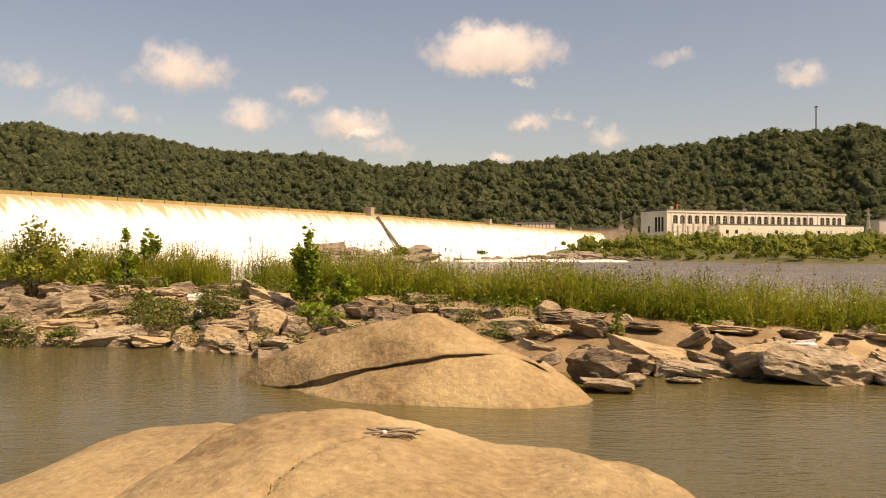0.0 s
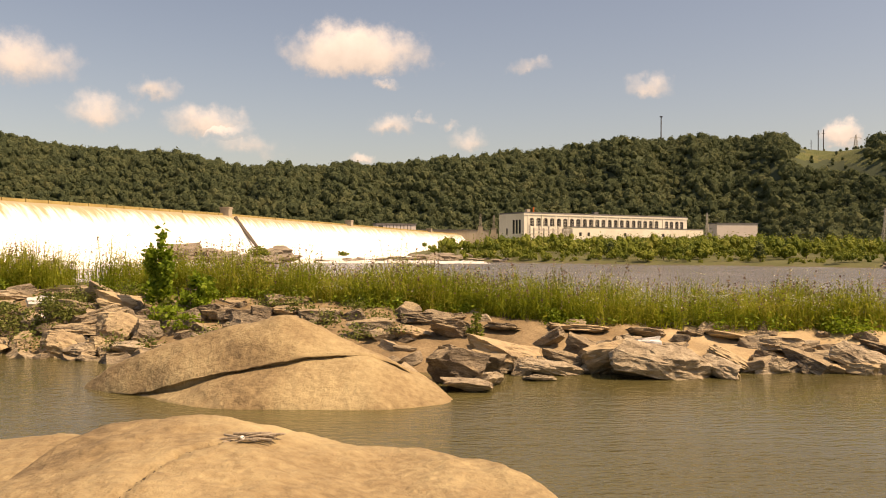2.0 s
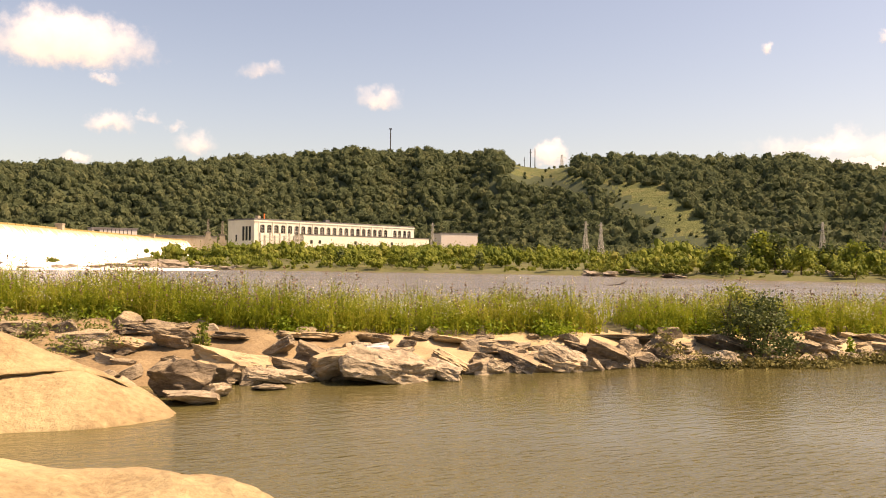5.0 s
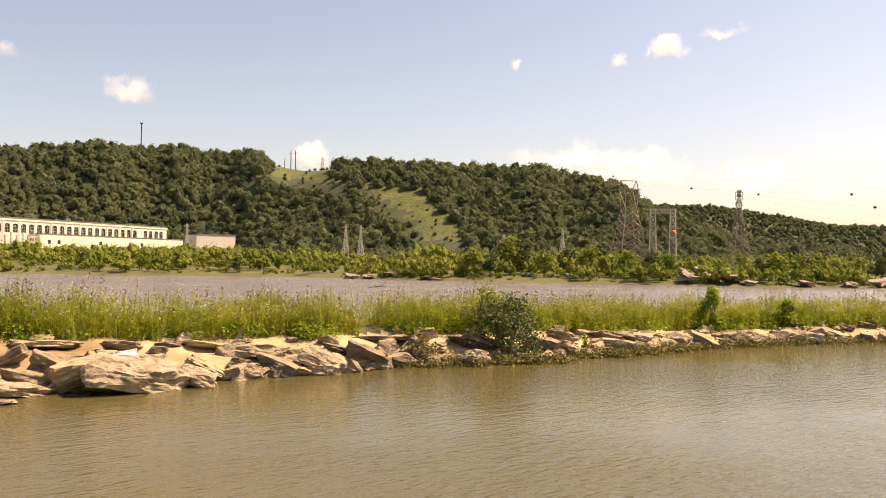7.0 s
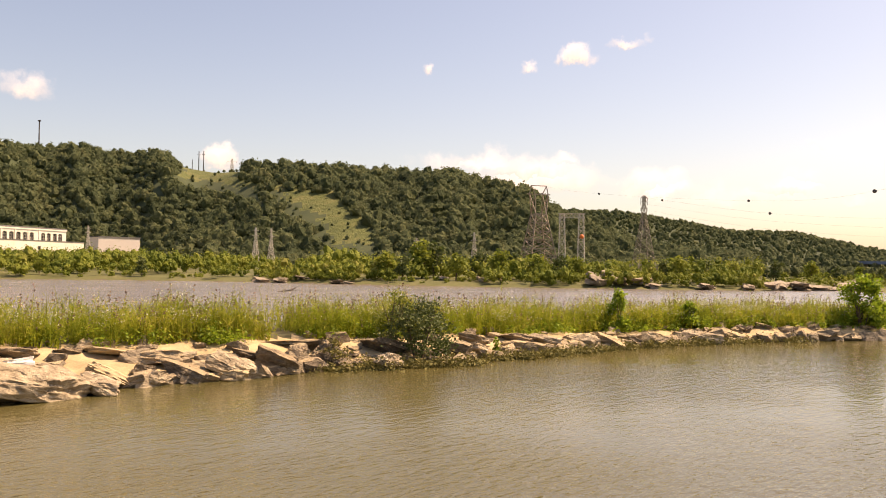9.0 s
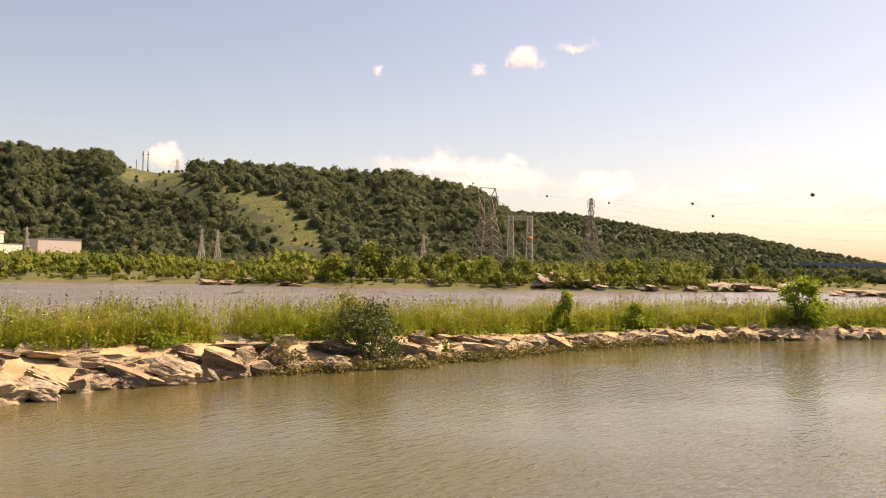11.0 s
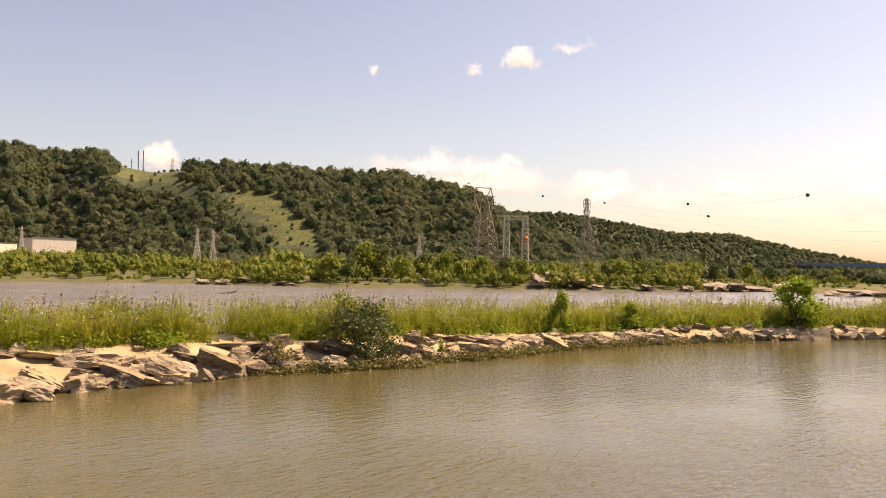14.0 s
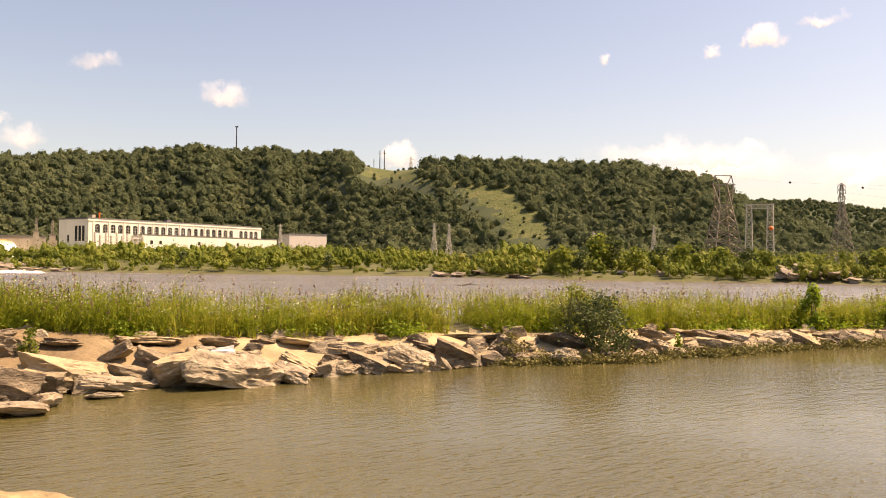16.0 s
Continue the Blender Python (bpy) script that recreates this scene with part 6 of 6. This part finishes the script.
# the double lattice gantry
gx, gy, _ = polar(57.9, 300)
gantry = thing("line_gantry", Matrix.Translation((gx, gy, 0)) @ Matrix.Rotation(radians(-57.9), 4, "Z"), "steel lattice gantry of two masts and a beam", "gantry")
for sx in (-3.3, 3.3):
    bm = bmesh.new()
    lattice(bm, sx, 0, 2.8, 2.6, 24.0, 1.6, 9, 0.12)
    part("mast", bm, PALE_STEEL, gantry)
bm = bmesh.new()
for k in range(8):
    a, b = -4.6 + k * 1.15, -4.6 + (k + 1) * 1.15
    for yy in (-0.6, 0.6):
        rod(bm, (a, yy, 22.8), (b, yy, 22.8), 0.1)
        rod(bm, (a, yy, 24.2), (b, yy, 24.2), 0.1)
        rod(bm, (a, yy, 22.8), (b, yy, 24.2), 0.08)
        rod(bm, (a, yy, 24.2), (b, yy, 22.8), 0.08)
part("beam", bm, PALE_STEEL, gantry)


def pole(name, az, d, top, r, label, cross=0.0, head=0.0):
    x, y, _ = polar(az, d)
    z = gz(x, y) - 1
    ob = thing(name, pose(x, y, 0, 0, 0, -az), label, "pole")
    bm = bmesh.new()
    rod(bm, (0, 0, z), (0, 0, top), r, r * 0.8, 8)
    part("shaft", bm, WOODPOLE, ob)
    if cross:
        part("crossarm", boxed(-cross, cross, -0.2, 0.2, top - 4, top - 3.5), WOODPOLE, ob)
    if head:
        part("lamp_head", boxed(-head, head, -head * 0.7, head * 0.7, top, top + 1.2), WOODPOLE, ob)
    return ob


pole("mast", 23.71, 1000, 155.5, 0.75, "tall dark mast with a small head above the ridge woods", head=1.6)
pole("twin_pole", 33.15, 945, 126.5, 0.55, "tall dark timber line pole on the cleared ridge", 1.6)
pole("twin_pole", 33.45, 945, 127.0, 0.55, "tall dark timber line pole on the cleared ridge", 1.6)
pole("twin_pole", 32.75, 945, 117.5, 0.35, "thin dark line pole on the cleared ridge", 1.0)
# masts and gear at the end of the dam
for az, d, z0, z1, w in ((11.85, 672, 4, 24.5, 5.5), (12.75, 640, 4, 22, 6.0), (13.3, 640, 4, 21, 4.0)):
    x, y, _ = polar(az, d)
    ob = thing("hoist_house", pose(x, y, 0, 0, 0, -az), "weathered concrete hoist block with steel masts beside the dam", "hoist")
    bm = boxed(-w / 2, w / 2, -2.5, 2.5, z0, z1 - 6)
    box(bm, -w / 3, w / 3, -1.8, 1.8, z1 - 6, z1 - 2)
    part("block", bm, CONCRETE, ob)
    bm = bmesh.new()
    lattice(bm, 0, 0, z1 - 2, 1.6, z1 + 8, 0.7, 5, 0.12)
    part("mast", bm, STEEL, ob)
    part("platform", boxed(-w / 2, w / 2, -2, 2, z1 - 2.0, z1 - 1.7), STEEL, ob)
sub = thing("switchyard", STATION @ Matrix.Translation((0, -14, 0)), "pale steel switchyard frames before the station", "switchyard")
for i in range(5):
    for j, h in ((0, 19.0), (5, 21.0)):
        bm = bmesh.new()
        lattice(bm, -2 + i * 8.5, j, 4.0, 1.0, h, 0.7, 9, 0.11)
        part("column", bm, PALE_STEEL, sub)
for h in (15.5, 18.6):
    for j in (0, 5):
        bm = bmesh.new()
        for k in range(17):
            a, b = -2 + k * 2, -2 + (k + 1) * 2
            rod(bm, (a, j, h), (b, j, h), 0.16)
            rod(bm, (a, j, h - 1), (b, j, h - 1), 0.16)
            rod(bm, (a, j, h - 1), (b, j, h), 0.1)
        part("girder", bm, PALE_STEEL, sub)
part("equipment", boxed(4, 8, 1, 4, 4, 13), CONCRETE, sub)
part("equipment", boxed(14, 20, 1, 4, 4, 14), SHED, sub)
part("equipment", boxed(26, 30, 1, 4, 4, 13.5), CONCRETE, sub)

# ---- river-crossing wires and their marker balls ----


def sight(az, el, d):
    return Vector((d * math.sin(radians(az)), d * math.cos(radians(az)), 4.5 + d * math.tan(radians(el))))


def wire(name, pts_, label, balls):
    ob = thing(name, Matrix.Identity(4), label, "power line")
    cu = bpy.data.curves.new("conductor", "CURVE")
    cu.dimensions, cu.bevel_depth, cu.bevel_resolution = "3D", 0.010, 1
    sp = cu.splines.new("POLY")
    sm = spline([p[:] for p in pts_], 12)
    sp.points.add(len(sm) - 1)
    for p, q in zip(sp.points, sm):
        p.co = (*q, 1)
    cu.materials.append(CABLE)
    c = new("conductor", cu)
    c.parent = ob
    for p, rad, mt in balls:
        bm = bmesh.new()
        bmesh.ops.create_uvsphere(bm, u_segments=20, v_segments=12, radius=rad)
        rod(bm, (-rad * 1.15, 0, 0), (rad * 1.15, 0, 0), rad * 0.12, rad * 0.12, 8)
        part("marker_ball", bm, mt, ob, "", True).location = p
    return ob


b1, b2, b3 = sight(59.68, 5.09, 275), sight(69.09, 4.55, 225), sight(76.25, 4.99, 165)
wire("power_line", [sight(55.7, 5.6, 300), b1, b2, b3, sight(88, 8.5, 130)], "thin dark river-crossing conductor with round marker balls", [(b1, 0.36, BALL_DARK), (b2, 0.34, BALL_DARK), (b3, 0.36, BALL_DARK)])
c1, c2 = sight(63.76, 4.65, 250), sight(70.36, 3.74, 225)
wire("power_line", [sight(62.6, 4.85, 262), c1, c2, sight(79, 3.4, 190), sight(90, 5.0, 160)], "thin dark river-crossing conductor with round marker balls", [(c1, 0.33, BALL_DARK), (c2, 0.36, BALL_DARK)])
wire("power_line", [sight(62.6, 4.4, 262), sight(70, 3.3, 235), sight(80, 2.7, 200), sight(90, 3.4, 170)], "thin dark conductor crossing the river", [])
wire("power_line", [sight(62.6, 4.0, 262), sight(70, 2.8, 235), sight(80, 2.1, 200), sight(90, 2.6, 170)], "thin dark conductor crossing the river", [])
o1 = sight(58.58, 2.24, 292)
wire("power_line", [sight(58.3, 3.2, 299), o1, sight(58.75, 1.4, 288)], "short conductor tail with an orange marker ball", [(o1, 0.75, BALL_ORANGE)])

# ---- road bridge far downstream ----
p0, p1 = Vector(polar(72.2, 1500, 0)), Vector(polar(83.5, 1180, 0))
ang = math.atan2(p1.y - p0.y, p1.x - p0.x)
blen = (p1 - p0).length
bridge = thing("road_bridge", Matrix.Translation(p0) @ Matrix.Rotation(ang, 4, "Z"), "long blue-grey girder road bridge on tall piers", "bridge")
zd0, zd1 = 4.5 + 1500 * math.tan(radians(0.80)), 4.5 + 1180 * math.tan(radians(0.72))
bm = bmesh.new()
vs = []
for x, z in ((0, zd0), (blen, zd1)):
    vs.append([bm.verts.new((x, yy, z + dz_)) for yy, dz_ in ((-6, -4.2), (6, -4.2), (6, 0), (-6, 0))])
for i in range(4):
    bm.faces.new((vs[0][i], vs[0][(i + 1) % 4], vs[1][(i + 1) % 4], vs[1][i]))
bm.faces.new(vs[0][::-1])
bm.faces.new(vs[1])
part("deck_girder", bm, BLUE_STEEL, bridge)
for k, x in enumerate(np.arange(25, blen, 62.0)):
    z = zd0 + (zd1 - zd0) * x / blen
    bm = boxed(-1.6, 1.6, -4, 4, -2, z - 7)
    box(bm, -2.4, 2.4, -5.5, 5.5, z - 7, z - 4.25)
    part("pier", bm, CONCRETE, bridge).matrix_local = Matrix.Translation((x, 0, 0))
bm = bmesh.new()
for x in np.arange(0, blen, 6.0):
    z = zd0 + (zd1 - zd0) * x / blen
    rod(bm, (x, -5.8, z), (x, -5.8, z + 1.2), 0.12)
rod(bm, (0, -5.8, zd0 + 1.2), (blen, -5.8, zd1 + 1.2), 0.12)
part("railing", bm, STEEL, bridge)
lorry = thing("lorry", Matrix.Translation(Vector(polar(72.65, 1478, zd0 + 0.1)) + Vector((0, 0, 0.0))) @ Matrix.Rotation(ang, 4, "Z"), "white box lorry driving over the bridge", "lorry")
part("cargo_box", boxed(-7, 5, -1.3, 1.3, 1.1, 4.6), WHITE_PAINT, lorry)
bm = boxed(5.4, 7.8, -1.25, 1.25, 0.9, 3.6)
bmesh.ops.bevel(bm, geom=bm.edges[:], offset=0.2, segments=2, affect="EDGES")
part("cab", bm, WHITE_PAINT, lorry)
for x in (-5.5, -4.2, 6.4):
    for yy in (-1.15, 1.15):
        bm = bmesh.new()
        rod(bm, (x, yy - 0.15, 0.5), (x, yy + 0.15, 0.5), 0.5, 0.5, 14)
        part("wheel", bm, BALL_DARK, lorry)

# a drowned branch in the river
x, y, _ = polar(39.0, 152)
snag = thing("snag", pose(x, y, 0, 0, 0, -30), "dark waterlogged branch sticking out of the river", "driftwood")
for p, q, r0, r1 in (((-2.0, 0, -0.1), (0.6, 0, 0.35), 0.16, 0.10), ((0.6, 0, 0.35), (1.6, 0.1, 0.9), 0.10, 0.03), ((-0.6, 0, 0.15), (-0.2, 0.4, 0.7), 0.06, 0.02), ((0.2, 0, 0.3), (1.7, -0.3, 0.35), 0.07, 0.02)):
    bm = bmesh.new()
    rod(bm, p, q, r0, r1, 7)
    part("branch", bm, WOODPOLE, snag)
